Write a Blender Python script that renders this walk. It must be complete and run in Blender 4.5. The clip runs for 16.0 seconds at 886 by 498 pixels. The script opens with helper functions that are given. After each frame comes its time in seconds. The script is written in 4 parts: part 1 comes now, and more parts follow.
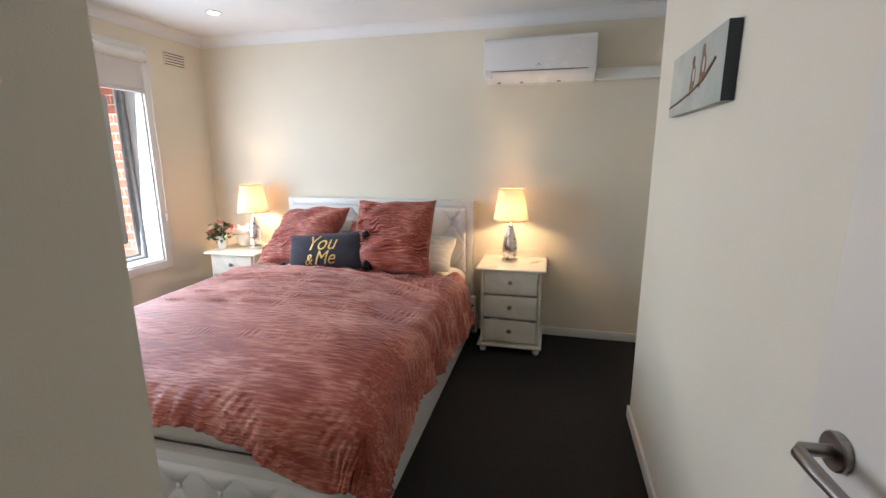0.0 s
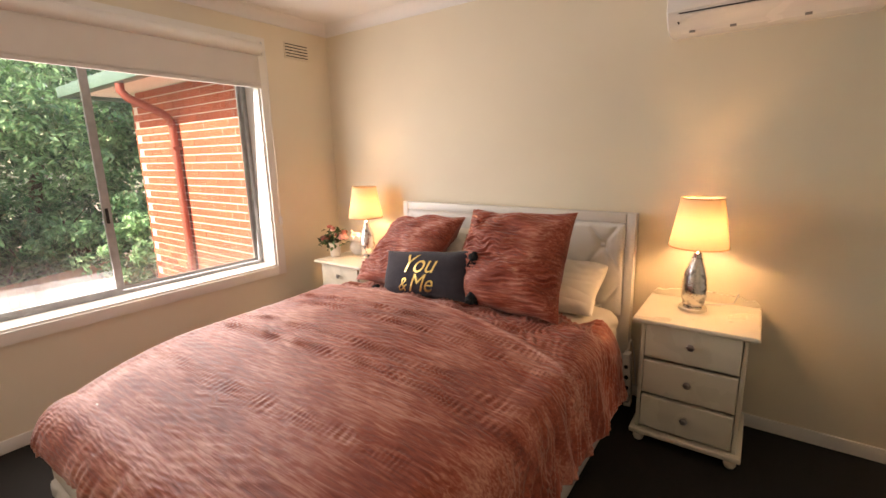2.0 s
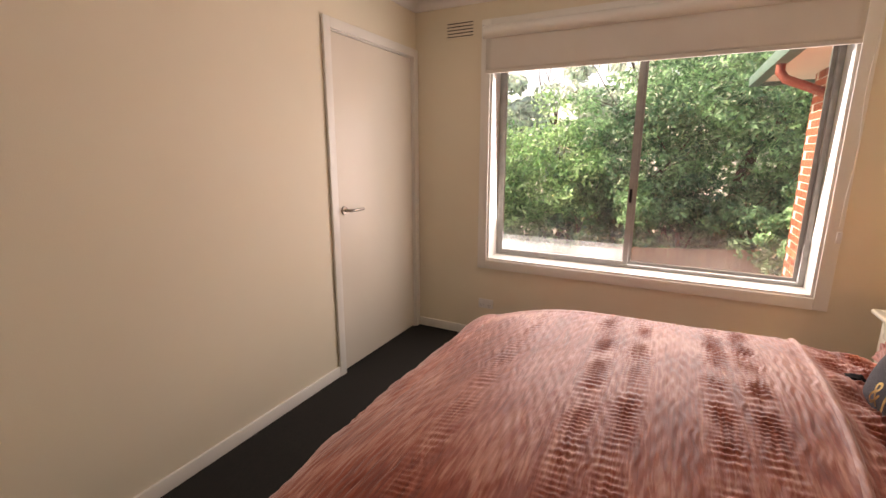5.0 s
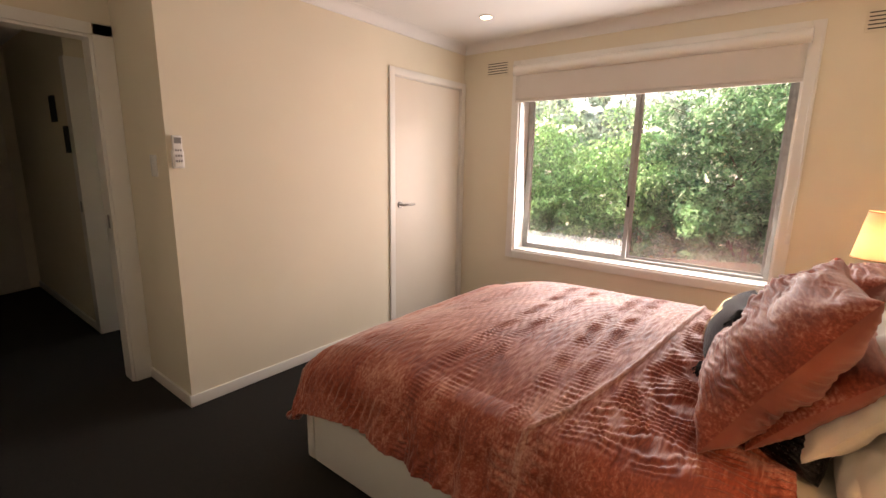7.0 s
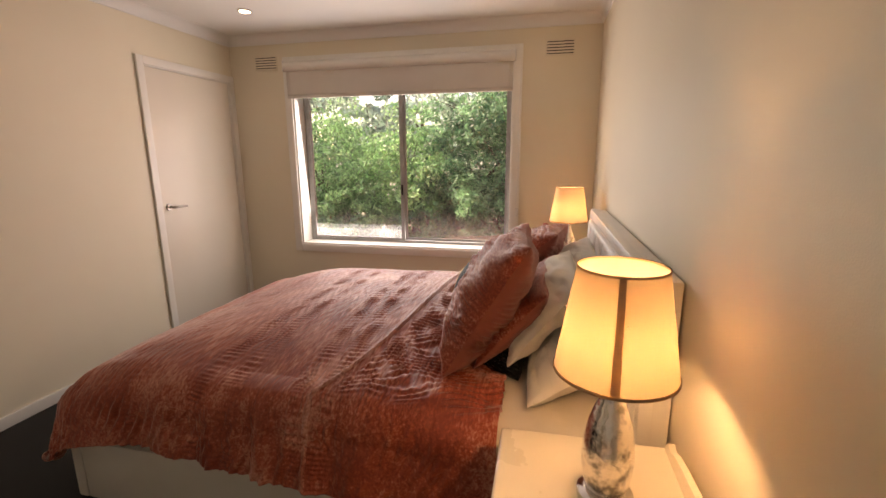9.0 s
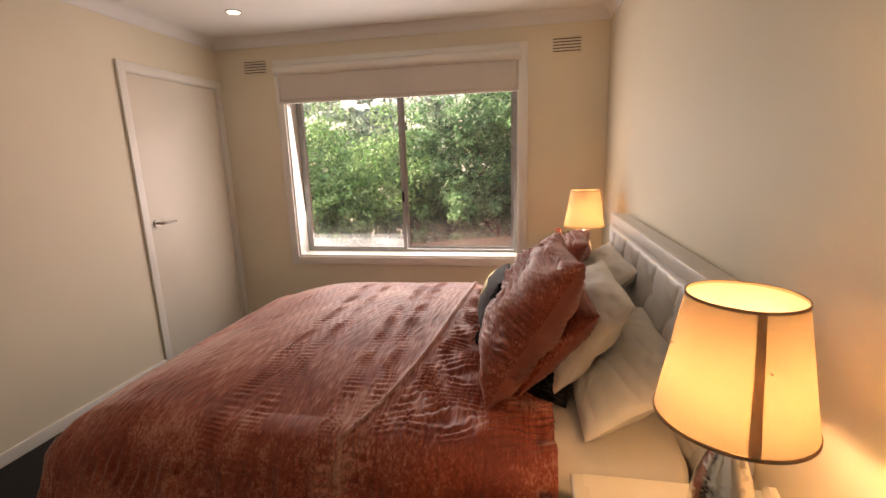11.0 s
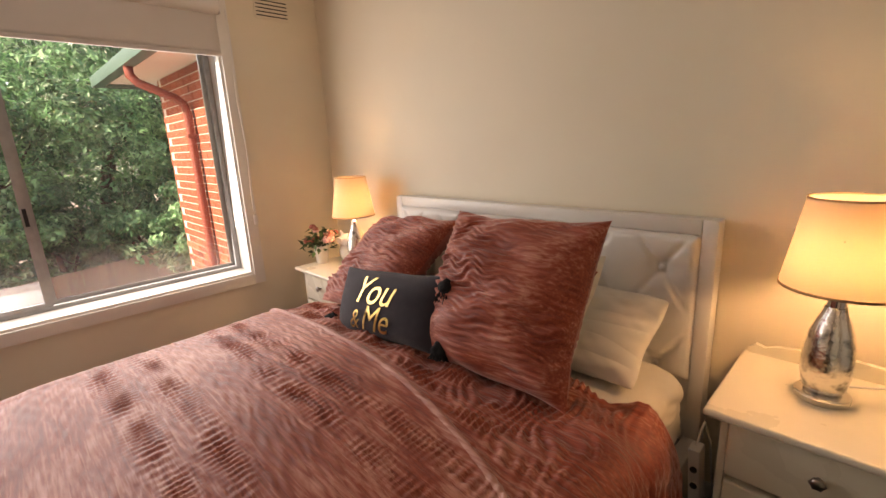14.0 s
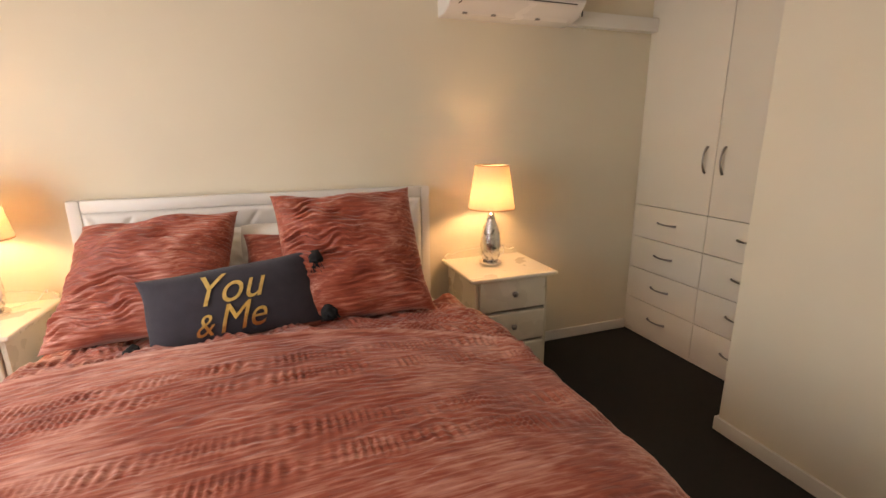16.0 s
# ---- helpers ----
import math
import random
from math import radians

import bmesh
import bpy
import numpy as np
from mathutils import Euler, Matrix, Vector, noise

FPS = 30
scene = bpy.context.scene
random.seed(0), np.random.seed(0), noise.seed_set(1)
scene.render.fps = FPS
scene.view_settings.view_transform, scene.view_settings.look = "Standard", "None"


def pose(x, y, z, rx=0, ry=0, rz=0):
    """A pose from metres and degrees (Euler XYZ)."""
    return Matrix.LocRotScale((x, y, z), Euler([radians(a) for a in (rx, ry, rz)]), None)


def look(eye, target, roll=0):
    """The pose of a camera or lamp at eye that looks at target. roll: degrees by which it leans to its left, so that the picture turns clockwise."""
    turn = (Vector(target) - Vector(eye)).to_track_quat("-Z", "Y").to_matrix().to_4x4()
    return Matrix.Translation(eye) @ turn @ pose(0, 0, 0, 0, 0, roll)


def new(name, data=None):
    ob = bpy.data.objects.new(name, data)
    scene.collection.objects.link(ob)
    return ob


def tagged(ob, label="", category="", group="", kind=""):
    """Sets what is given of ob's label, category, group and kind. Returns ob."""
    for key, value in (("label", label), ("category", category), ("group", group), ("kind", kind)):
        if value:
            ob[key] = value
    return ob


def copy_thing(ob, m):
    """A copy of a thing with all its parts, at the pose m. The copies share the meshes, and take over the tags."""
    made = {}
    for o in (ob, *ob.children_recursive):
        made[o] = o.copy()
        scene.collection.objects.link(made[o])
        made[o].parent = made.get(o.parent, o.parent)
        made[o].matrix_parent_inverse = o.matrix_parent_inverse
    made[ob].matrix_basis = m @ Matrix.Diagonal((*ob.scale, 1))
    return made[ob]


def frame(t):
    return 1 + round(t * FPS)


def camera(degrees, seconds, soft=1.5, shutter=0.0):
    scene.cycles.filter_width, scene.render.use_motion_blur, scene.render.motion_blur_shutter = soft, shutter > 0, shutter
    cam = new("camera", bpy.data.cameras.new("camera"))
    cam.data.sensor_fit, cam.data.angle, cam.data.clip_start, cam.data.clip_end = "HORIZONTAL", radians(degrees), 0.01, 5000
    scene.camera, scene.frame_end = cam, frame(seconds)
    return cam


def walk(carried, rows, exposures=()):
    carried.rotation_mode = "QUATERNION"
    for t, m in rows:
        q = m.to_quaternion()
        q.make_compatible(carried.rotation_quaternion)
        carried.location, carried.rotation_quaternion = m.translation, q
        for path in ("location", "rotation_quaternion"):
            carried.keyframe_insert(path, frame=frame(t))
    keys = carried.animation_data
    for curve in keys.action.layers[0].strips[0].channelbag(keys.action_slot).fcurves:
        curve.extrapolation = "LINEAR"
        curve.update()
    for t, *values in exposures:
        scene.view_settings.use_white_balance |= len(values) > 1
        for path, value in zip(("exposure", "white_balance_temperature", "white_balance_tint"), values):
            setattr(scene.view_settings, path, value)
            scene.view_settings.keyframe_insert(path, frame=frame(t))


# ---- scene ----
cam = camera(89.9, 16.0)
PATH = [
    (0, (1.98, 0.957, 1.448), (1.513, 2.857, 1.034), -0.2),
    (0.5, (1.949, 1.158, 1.431), (1.472, 3.055, 1.017), -0.3),
    (1, (1.96, 1.392, 1.435), (1.29, 3.231, 1.022), -0.9),
    (1.5, (1.914, 1.628, 1.422), (1.023, 3.37, 1.012), -1.3),
    (2, (1.898, 1.89, 1.425), (0.76, 3.482, 1.01), -1.3),
    (2.5, (1.916, 2.164, 1.426), (0.49, 3.502, 1.006), -1.1),
    (3, (1.863, 2.408, 1.389), (0.19, 3.421, 0.972), -0.8),
    (3.5, (1.781, 2.595, 1.415), (-0.068, 3.232, 1.0), -0.5),
    (4, (1.736, 2.734, 1.451), (-0.211, 2.843, 1.007), -0.0),
    (4.5, (1.783, 2.895, 1.443), (-0.107, 2.429, 0.983), 0.1),
    (5, (1.92, 3.106, 1.4), (0.182, 2.214, 0.969), 0.1),
    (5.2, (1.966, 3.198, 1.402), (0.311, 2.159, 0.976), -0.0),
    (7.3, (2.51, 3.984, 1.417), (0.962, 2.779, 1.026), 1.0),
    (7.5, (2.512, 4.038, 1.454), (0.858, 2.991, 1.044), 0.5),
    (8, (2.567, 4.083, 1.403), (0.71, 3.452, 1.01), -0.0),
    (8.5, (2.631, 4.11, 1.418), (0.733, 3.627, 1.011), -0.1),
    (10.8, (2.579, 3.95, 1.451), (0.655, 3.598, 1.034), -1.2),
    (11, (2.498, 3.902, 1.455), (0.574, 3.542, 1.042), -1.8),
    (11.5, (2.402, 3.759, 1.427), (0.488, 3.337, 1.03), -2.0),
    (12, (2.254, 3.688, 1.446), (0.389, 3.084, 1.05), -2.6),
    (12.5, (2.126, 3.652, 1.433), (0.282, 2.984, 1.04), -2.5),
    (13, (2.022, 3.462, 1.427), (0.07, 3.34, 1.008), -1.3),
    (13.5, (1.907, 3.174, 1.388), (0.083, 3.866, 0.95), -3.1),
    (14, (1.745, 2.802, 1.384), (0.356, 4.162, 0.912), -2.8),
    (14.5, (1.582, 2.551, 1.38), (0.7, 4.275, 0.878), -2.3),
    (15, (1.309, 2.347, 1.372), (0.978, 4.257, 0.88), -1.4),
    (15.5, (0.982, 2.184, 1.359), (1.188, 4.113, 0.871), -1.0),
    (16, (0.639, 2.092, 1.341), (1.282, 3.924, 0.86), -0.5),
]
EXPO = [(0, 2.27, 6200, 15), (0.5, 2.12, 7900, 22), (1.0, 1.82, 8600, 25), (1.5, 1.97, 9000, 27), (3.0, 1.92, 9100, 28), (4, 1.82, 8900, 27), (5, 1.7, 9500, 31), (7.5, 2.12, 9200, 29), (8, 1.65, 9700, 31), (11, 1.5, 9700, 31), (12, 1.52, 9500, 30), (12.5, 1.72, 9000, 28), (14, 1.57, 9400, 29), (14.5, 1.72, 9700, 30), (16, 1.92, 9000, 26)]
walk(cam, [(t, look(eye, target, roll)) for t, eye, target, roll in PATH], EXPO)

# ---- light ----
world = bpy.data.worlds.new("world")
scene.world = world
world.use_nodes = True
wn = world.node_tree
sky = wn.nodes.new("ShaderNodeTexSky")
sky.sky_type = "NISHITA"
sky.sun_disc = False
sky.sun_elevation, sky.sun_rotation = radians(35), radians(182.9)
wn.nodes["Background"].inputs[1].default_value = 0.15
wn.links.new(sky.outputs[0], wn.nodes["Background"].inputs[0])
sun = new("sun", bpy.data.lights.new("sun", "SUN"))
sun.data.energy, sun.data.angle, sun.data.color = 4.0, radians(0.5), (1.0, 0.97, 0.91)
sun.matrix_world = look((-0.3, -6.0, 4.2), (0, 0, 0))
day = new("window_daylight", bpy.data.lights.new("window_daylight", "AREA"))
day.data.shape, day.data.size, day.data.size_y = "RECTANGLE", 1.9, 1.25
day.data.energy, day.data.color = 12.5, (0.74, 0.87, 1.0)
day.matrix_world = look((-1.20, 2.89, 1.27), (1.0, 2.89, 1.05))


# ---- materials ----
def material(name, color, rough=0.6, metal=0.0, second=None, scale=8.0, fine=0.0, bump=0.0, bump_scale=200.0, stretch=(1, 1, 1),
             sheen=0.0, coat=0.0, spread=(0.35, 0.65), per=None, detail=4.0, trans=0.0):
    m = bpy.data.materials.new(name)
    m.use_nodes = True
    nt = m.node_tree
    b = nt.nodes["Principled BSDF"]
    b.inputs["Sheen Tint"].default_value = (1.0, 0.80, 0.76, 1) if sheen > 0.2 else (1, 1, 1, 1)
    b.inputs["Roughness"].default_value, b.inputs["Metallic"].default_value = rough, metal
    b.inputs["Sheen Weight"].default_value, b.inputs["Coat Weight"].default_value = sheen, coat
    b.inputs["Transmission Weight"].default_value = trans
    tc = nt.nodes.new("ShaderNodeTexCoord")
    mp = nt.nodes.new("ShaderNodeMapping")
    mp.inputs["Scale"].default_value = stretch
    nt.links.new(tc.outputs["Object"], mp.inputs[0])
    second = second or tuple(0.86 * c for c in color)
    n1 = nt.nodes.new("ShaderNodeTexNoise")
    n1.inputs["Scale"].default_value, n1.inputs["Detail"].default_value = scale, detail
    nt.links.new(mp.outputs[0], n1.inputs["Vector"])
    ramp = nt.nodes.new("ShaderNodeValToRGB")
    ramp.color_ramp.elements[0].position, ramp.color_ramp.elements[1].position = spread
    ramp.color_ramp.elements[0].color, ramp.color_ramp.elements[1].color = (*second, 1), (*color, 1)
    nt.links.new(n1.outputs["Fac"], ramp.inputs[0])
    out = ramp.outputs[0]
    if per:
        src = nt.nodes.new("ShaderNodeObjectInfo" if per == "object" else "ShaderNodeNewGeometry")
        hsv = nt.nodes.new("ShaderNodeHueSaturation")
        rng = nt.nodes.new("ShaderNodeMapRange")
        rng.inputs[3].default_value, rng.inputs[4].default_value = (0.86, 1.12) if per == "object" else (0.45, 1.6)
        nt.links.new(src.outputs["Random" if per == "object" else "Random Per Island"], rng.inputs[0])
        nt.links.new(rng.outputs[0], hsv.inputs["Value"])
        nt.links.new(out, hsv.inputs["Color"])
        out = hsv.outputs[0]
    nt.links.new(out, b.inputs["Base Color"])
    n2 = nt.nodes.new("ShaderNodeTexNoise")
    n2.inputs["Scale"].default_value, n2.inputs["Detail"].default_value = bump_scale, 3
    nt.links.new(mp.outputs[0], n2.inputs["Vector"])
    if bump:
        bp = nt.nodes.new("ShaderNodeBump")
        bp.inputs["Strength"].default_value, bp.inputs["Distance"].default_value = bump, 0.004
        nt.links.new(n2.outputs["Fac"], bp.inputs["Height"])
        nt.links.new(bp.outputs[0], b.inputs["Normal"])
    rr = nt.nodes.new("ShaderNodeMapRange")
    rr.inputs[3].default_value, rr.inputs[4].default_value = max(rough - 0.08, 0.02), min(rough + 0.08, 1)
    nt.links.new(n1.outputs["Fac"], rr.inputs[0])
    nt.links.new(rr.outputs[0], b.inputs["Roughness"])
    return m


def glow(name, color, strength):
    m = bpy.data.materials.new(name)
    m.use_nodes = True
    b = m.node_tree.nodes["Principled BSDF"]
    b.inputs["Base Color"].default_value = (*color, 1)
    b.inputs["Emission Color"].default_value = (*color, 1)
    b.inputs["Emission Strength"].default_value = strength
    return m


WALL = material("wall_paint", (0.770, 0.700, 0.562), 0.62, second=(0.730, 0.660, 0.524), scale=1.3, bump=0.10, bump_scale=260)
CEIL = material("ceiling_paint", (0.80, 0.79, 0.77), 0.8, second=(0.77, 0.76, 0.74), scale=1.5, bump=0.06, bump_scale=200)
TRIM = material("gloss_trim_paint", (0.80, 0.78, 0.73), 0.35, second=(0.76, 0.74, 0.69), scale=3, bump=0.03, bump_scale=90)
DOORP = material("door_paint", (0.78, 0.72, 0.63), 0.4, second=(0.75, 0.69, 0.60), scale=2, bump=0.04, bump_scale=120)
CREAM = material("cream_furniture_paint", (0.78, 0.73, 0.60), 0.28, second=(0.74, 0.69, 0.56), scale=5, bump=0.03, bump_scale=60, coat=0.2)
WARD = material("wardrobe_laminate", (0.78, 0.72, 0.62), 0.45, second=(0.75, 0.69, 0.59), scale=2, bump=0.03, bump_scale=150)
CARPET = material("dark_carpet", (0.015, 0.012, 0.010), 0.95, second=(0.007, 0.006, 0.005), scale=45, bump=0.9, bump_scale=300)


def velvet(name, dark, light, pale):
    """Crushed velvet: streaks of laid-over nap, in patches; the pale tone paints its sheen."""
    m = material(name, light, 0.54, second=dark, sheen=0.65)
    nt = m.node_tree
    b = nt.nodes["Principled BSDF"]
    b.inputs["Sheen Roughness"].default_value = 0.38
    tc = nt.nodes.new("ShaderNodeTexCoord")

    def tex(scale, stretch, detail, distort=0.0):
        mp = nt.nodes.new("ShaderNodeMapping")
        mp.inputs["Scale"].default_value = stretch
        nt.links.new(tc.outputs["Object"], mp.inputs[0])
        n = nt.nodes.new("ShaderNodeTexNoise")
        n.inputs["Scale"].default_value, n.inputs["Detail"].default_value, n.inputs["Distortion"].default_value = scale, detail, distort
        nt.links.new(mp.outputs[0], n.inputs["Vector"])
        return n.outputs["Fac"]

    def mix(op, a, c):
        q = nt.nodes.new("ShaderNodeMath")
        q.operation = op
        for k, v in enumerate((a, c)):
            if isinstance(v, float):
                q.inputs[k].default_value = v
            else:
                nt.links.new(v, q.inputs[k])
        return q.outputs[0]

    streak, patch, mid = tex(120, (0.06, 1.0, 1.0), 5, 0.5), tex(2.6, (1.0, 1.15, 1.15), 6, 1.2), tex(34, (0.16, 1.2, 1.2), 5, 0.9)
    total = mix("ADD", mix("ADD", mix("MULTIPLY", streak, 0.38), mix("MULTIPLY", patch, 0.46)), mix("MULTIPLY", mid, 0.22))
    ramp = nt.nodes.new("ShaderNodeValToRGB")
    e = ramp.color_ramp.elements
    e[0].position, e[0].color = 0.43, (*dark, 1)
    e[1].position, e[1].color = 0.66, (*pale, 1)
    k = e.new(0.525)
    k.color = (*light, 1)
    nt.links.new(total, ramp.inputs[0])
    nt.links.new(ramp.outputs[0], b.inputs["Base Color"])
    bp = nt.nodes.new("ShaderNodeBump")
    bp.inputs["Strength"].default_value, bp.inputs["Distance"].default_value = 0.8, 0.0035
    nt.links.new(mix("ADD", mix("MULTIPLY", streak, 0.7), mid), bp.inputs["Height"])
    nt.links.new(bp.outputs[0], b.inputs["Normal"])
    return m


VELVET = velvet("crushed_velvet", (0.22, 0.032, 0.015), (0.35, 0.067, 0.032), (0.62, 0.28, 0.21))
# Same velvet in lighter tones: the raised band's silvery highlight is in the colour.
VELVETBAND = velvet("crushed_velvet_band_highlight", (0.30, 0.07, 0.04), (0.45, 0.16, 0.11), (0.68, 0.38, 0.31))
PINKBACK = material("plain_pink_fabric", (0.34, 0.10, 0.07), 0.8, second=(0.29, 0.08, 0.055), scale=12, bump=0.15, bump_scale=300, sheen=0.3)
LINEN = material("white_bed_linen", (0.78, 0.74, 0.66), 0.85, second=(0.73, 0.69, 0.60), scale=4, bump=0.2, bump_scale=30, sheen=0.1)
LEATHER = material("white_faux_leather", (0.76, 0.74, 0.70), 0.38, second=(0.72, 0.70, 0.66), scale=4, bump=0.12, bump_scale=350, coat=0.1)
CHARCOAL = material("charcoal_cotton", (0.034, 0.029, 0.040), 0.9, second=(0.024, 0.021, 0.030), scale=30, bump=0.35, bump_scale=500, sheen=0.15)
BLACKYARN = material("black_yarn", (0.012, 0.012, 0.014), 0.95, second=(0.006, 0.006, 0.007), scale=80, bump=0.8, bump_scale=250)
SEQUIN = material("black_sequins", (0.03, 0.03, 0.032), 0.25, metal=0.7, second=(0.004, 0.004, 0.004), scale=120, bump=1.0, bump_scale=160)
GOLD = material("gold_foil", (0.83, 0.62, 0.25), 0.3, metal=1.0, second=(0.70, 0.48, 0.16), scale=60, bump=0.1, bump_scale=200)
CHROME = material("chrome", (0.80, 0.79, 0.77), 0.12, metal=1.0, second=(0.7, 0.69, 0.67), scale=20)
NICKEL = material("brushed_nickel", (0.36, 0.33, 0.30), 0.32, metal=1.0, second=(0.28, 0.26, 0.24), scale=40, stretch=(1, 8, 1))
MERCURY = material("mercury_glass", (0.86, 0.84, 0.80), 0.20, metal=1.0, second=(0.22, 0.21, 0.20), scale=26, bump=0.5, bump_scale=90,
                   spread=(0.36, 0.50), coat=0.5, detail=8)
PLASTIC = material("white_plastic", (0.80, 0.79, 0.77), 0.25, second=(0.78, 0.77, 0.75), scale=3, coat=0.3)
GREYPLASTIC = material("grey_plastic", (0.25, 0.25, 0.25), 0.4)
DARK = material("dark_slot", (0.015, 0.014, 0.013), 0.8)
ALU = material("window_aluminium", (0.40, 0.40, 0.39), 0.45, metal=0.25, second=(0.33, 0.33, 0.32), scale=20)
BLINDF = material("blind_fabric", (0.66, 0.62, 0.57), 0.85, second=(0.63, 0.59, 0.54), scale=3, bump=0.15, bump_scale=500)
CERAMIC = material("white_ceramic", (0.80, 0.77, 0.72), 0.25, second=(0.76, 0.72, 0.67), scale=9, coat=0.4)
LEAFS = material("flower_leaf", (0.05, 0.11, 0.035), 0.55, second=(0.03, 0.06, 0.02), scale=40, per="island")
PETALP = material("pink_petal", (0.75, 0.36, 0.36), 0.6, second=(0.78, 0.52, 0.48), scale=60)
PETALR = material("dusky_petal", (0.34, 0.08, 0.07), 0.6, second=(0.5, 0.2, 0.16), scale=60)
BRICK = material("red_brick", (0.31, 0.075, 0.036), 0.85, second=(0.25, 0.058, 0.028), scale=14, bump=0.6, bump_scale=90, per="object")
BRICKI = material("red_brick_far", (0.31, 0.075, 0.036), 0.85, second=(0.25, 0.058, 0.028), scale=14, bump=0.6, bump_scale=90, per="island")
MORTAR = material("pale_mortar", (0.60, 0.55, 0.48), 0.9, second=(0.52, 0.47, 0.40), scale=30, bump=0.5, bump_scale=200)
PIPE = material("painted_downpipe", (0.24, 0.058, 0.038), 0.5, second=(0.20, 0.05, 0.032), scale=10)
GUTTER = material("green_gutter_paint", (0.075, 0.15, 0.13), 0.4, second=(0.06, 0.12, 0.10), scale=6)
SOFFIT = material("cream_soffit", (0.80, 0.77, 0.70), 0.7, second=(0.74, 0.71, 0.64), scale=4)
FENCE = material("weathered_paling", (0.25, 0.18, 0.135), 0.85, second=(0.17, 0.12, 0.09), scale=9, stretch=(4, 4, 0.6), bump=0.5, bump_scale=60, per="object")
GROUND = material("pale_dry_ground", (0.40, 0.37, 0.31), 0.95, second=(0.27, 0.25, 0.19), scale=1.6, bump=0.6, bump_scale=30)
BARK = material("bark", (0.10, 0.065, 0.045), 0.9, second=(0.05, 0.035, 0.025), scale=14, stretch=(3, 3, 0.5), bump=0.9, bump_scale=40)


def foliage(name, color, second):
    """Leaves that also let light through."""
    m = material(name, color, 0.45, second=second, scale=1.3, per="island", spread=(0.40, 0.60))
    nt = m.node_tree
    b = nt.nodes["Principled BSDF"]
    t = nt.nodes.new("ShaderNodeBsdfTranslucent")
    k = nt.nodes.new("ShaderNodeMixShader")
    k.inputs[0].default_value = 0.42
    nt.links.new(b.inputs["Base Color"].links[0].from_socket, t.inputs[0])
    nt.links.new(b.outputs[0], k.inputs[1])
    nt.links.new(t.outputs[0], k.inputs[2])
    nt.links.new(k.outputs[0], nt.nodes["Material Output"].inputs[0])
    return m


# Each darker second tone gathers in clumps, painting the shade of gaps between leaves.
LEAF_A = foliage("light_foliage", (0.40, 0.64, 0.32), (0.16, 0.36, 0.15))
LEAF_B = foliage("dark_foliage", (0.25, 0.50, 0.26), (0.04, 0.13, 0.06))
# Far leaves: the haze of distance is mixed into this washed-out colour.
LEAF_C = foliage("haze_tinted_foliage", (0.64, 0.76, 0.64), (0.42, 0.54, 0.46))
CANVAS = material("canvas_print", (0.55, 0.53, 0.44), 0.8, second=(0.40, 0.42, 0.36), scale=5, bump=0.2, bump_scale=600)
CANVASDARK = material("dark_canvas_edge", (0.05, 0.055, 0.06), 0.8)
BROWNP = material("brown_print", (0.16, 0.08, 0.045), 0.8, second=(0.28, 0.16, 0.09), scale=60)
WHITEP = material("pale_print", (0.62, 0.58, 0.52), 0.8)
BULB = glow("bulb_glow", (1.0, 0.68, 0.39), 76.0)
DOWN = glow("downlight_glow", (1.0, 0.80, 0.58), 6.0)
BLUEP = material("blue_plastic", (0.05, 0.2, 0.5), 0.4)


def cloth(name, front, through_color, share):
    """Lampshade cloth, which lets the bulb's light through."""
    m = bpy.data.materials.new(name)
    m.use_nodes = True
    nt = m.node_tree
    nt.nodes.remove(nt.nodes["Principled BSDF"])
    d, t, k = (nt.nodes.new(q) for q in ("ShaderNodeBsdfDiffuse", "ShaderNodeBsdfTranslucent", "ShaderNodeMixShader"))
    d.inputs[0].default_value, t.inputs[0].default_value, k.inputs[0].default_value = (*front, 1), (*through_color, 1), share
    nt.links.new(d.outputs[0], k.inputs[1])
    nt.links.new(t.outputs[0], k.inputs[2])
    nt.links.new(k.outputs[0], nt.nodes["Material Output"].inputs[0])
    return m


SHADE = cloth("shade_cloth", (0.66, 0.60, 0.50), (0.28, 0.20, 0.12), 0.42)
PINKTAN = cloth("shade_rim_cloth", (0.50, 0.38, 0.26), (0.22, 0.14, 0.07), 0.4)
SEAM = cloth("shade_seam_cloth", (0.52, 0.42, 0.32), (0.30, 0.20, 0.11), 0.5)

GLASS = bpy.data.materials.new("window_glass")
GLASS.use_nodes = True
_n = GLASS.node_tree
_n.nodes.remove(_n.nodes["Principled BSDF"])
_g, _x, _m, _f, _t, _k, _c, _s, _r, _q, _u = (_n.nodes.new("ShaderNode" + k) for k in (
    "BsdfGlossy", "BsdfTransparent", "MixShader", "Fresnel", "BsdfTranslucent", "MixShader", "TexCoord", "SeparateXYZ", "MapRange", "TexNoise", "Math"))
_g.inputs["Roughness"].default_value = 0.02
_f.inputs[0].default_value = 1.25
_t.inputs[0].default_value = (0.8, 0.8, 0.78, 1)
# dust gathers low on the panes; the faint veil above stands in for glare
_n.links.new(_c.outputs["Generated"], _s.inputs[0])
_n.links.new(_s.outputs[2], _r.inputs[0])
_r.inputs[1].default_value, _r.inputs[2].default_value, _r.inputs[3].default_value, _r.inputs[4].default_value = 0.0, 0.18, 0.34, 0.045
_q.inputs["Scale"].default_value = 5.0
_n.links.new(_c.outputs["Object"], _q.inputs["Vector"])
_u.operation = "MULTIPLY"
_n.links.new(_r.outputs[0], _u.inputs[0])
_n.links.new(_q.outputs["Fac"], _u.inputs[1])
_n.links.new(_u.outputs[0], _k.inputs[0])
_n.links.new(_x.outputs[0], _k.inputs[1])
_n.links.new(_t.outputs[0], _k.inputs[2])
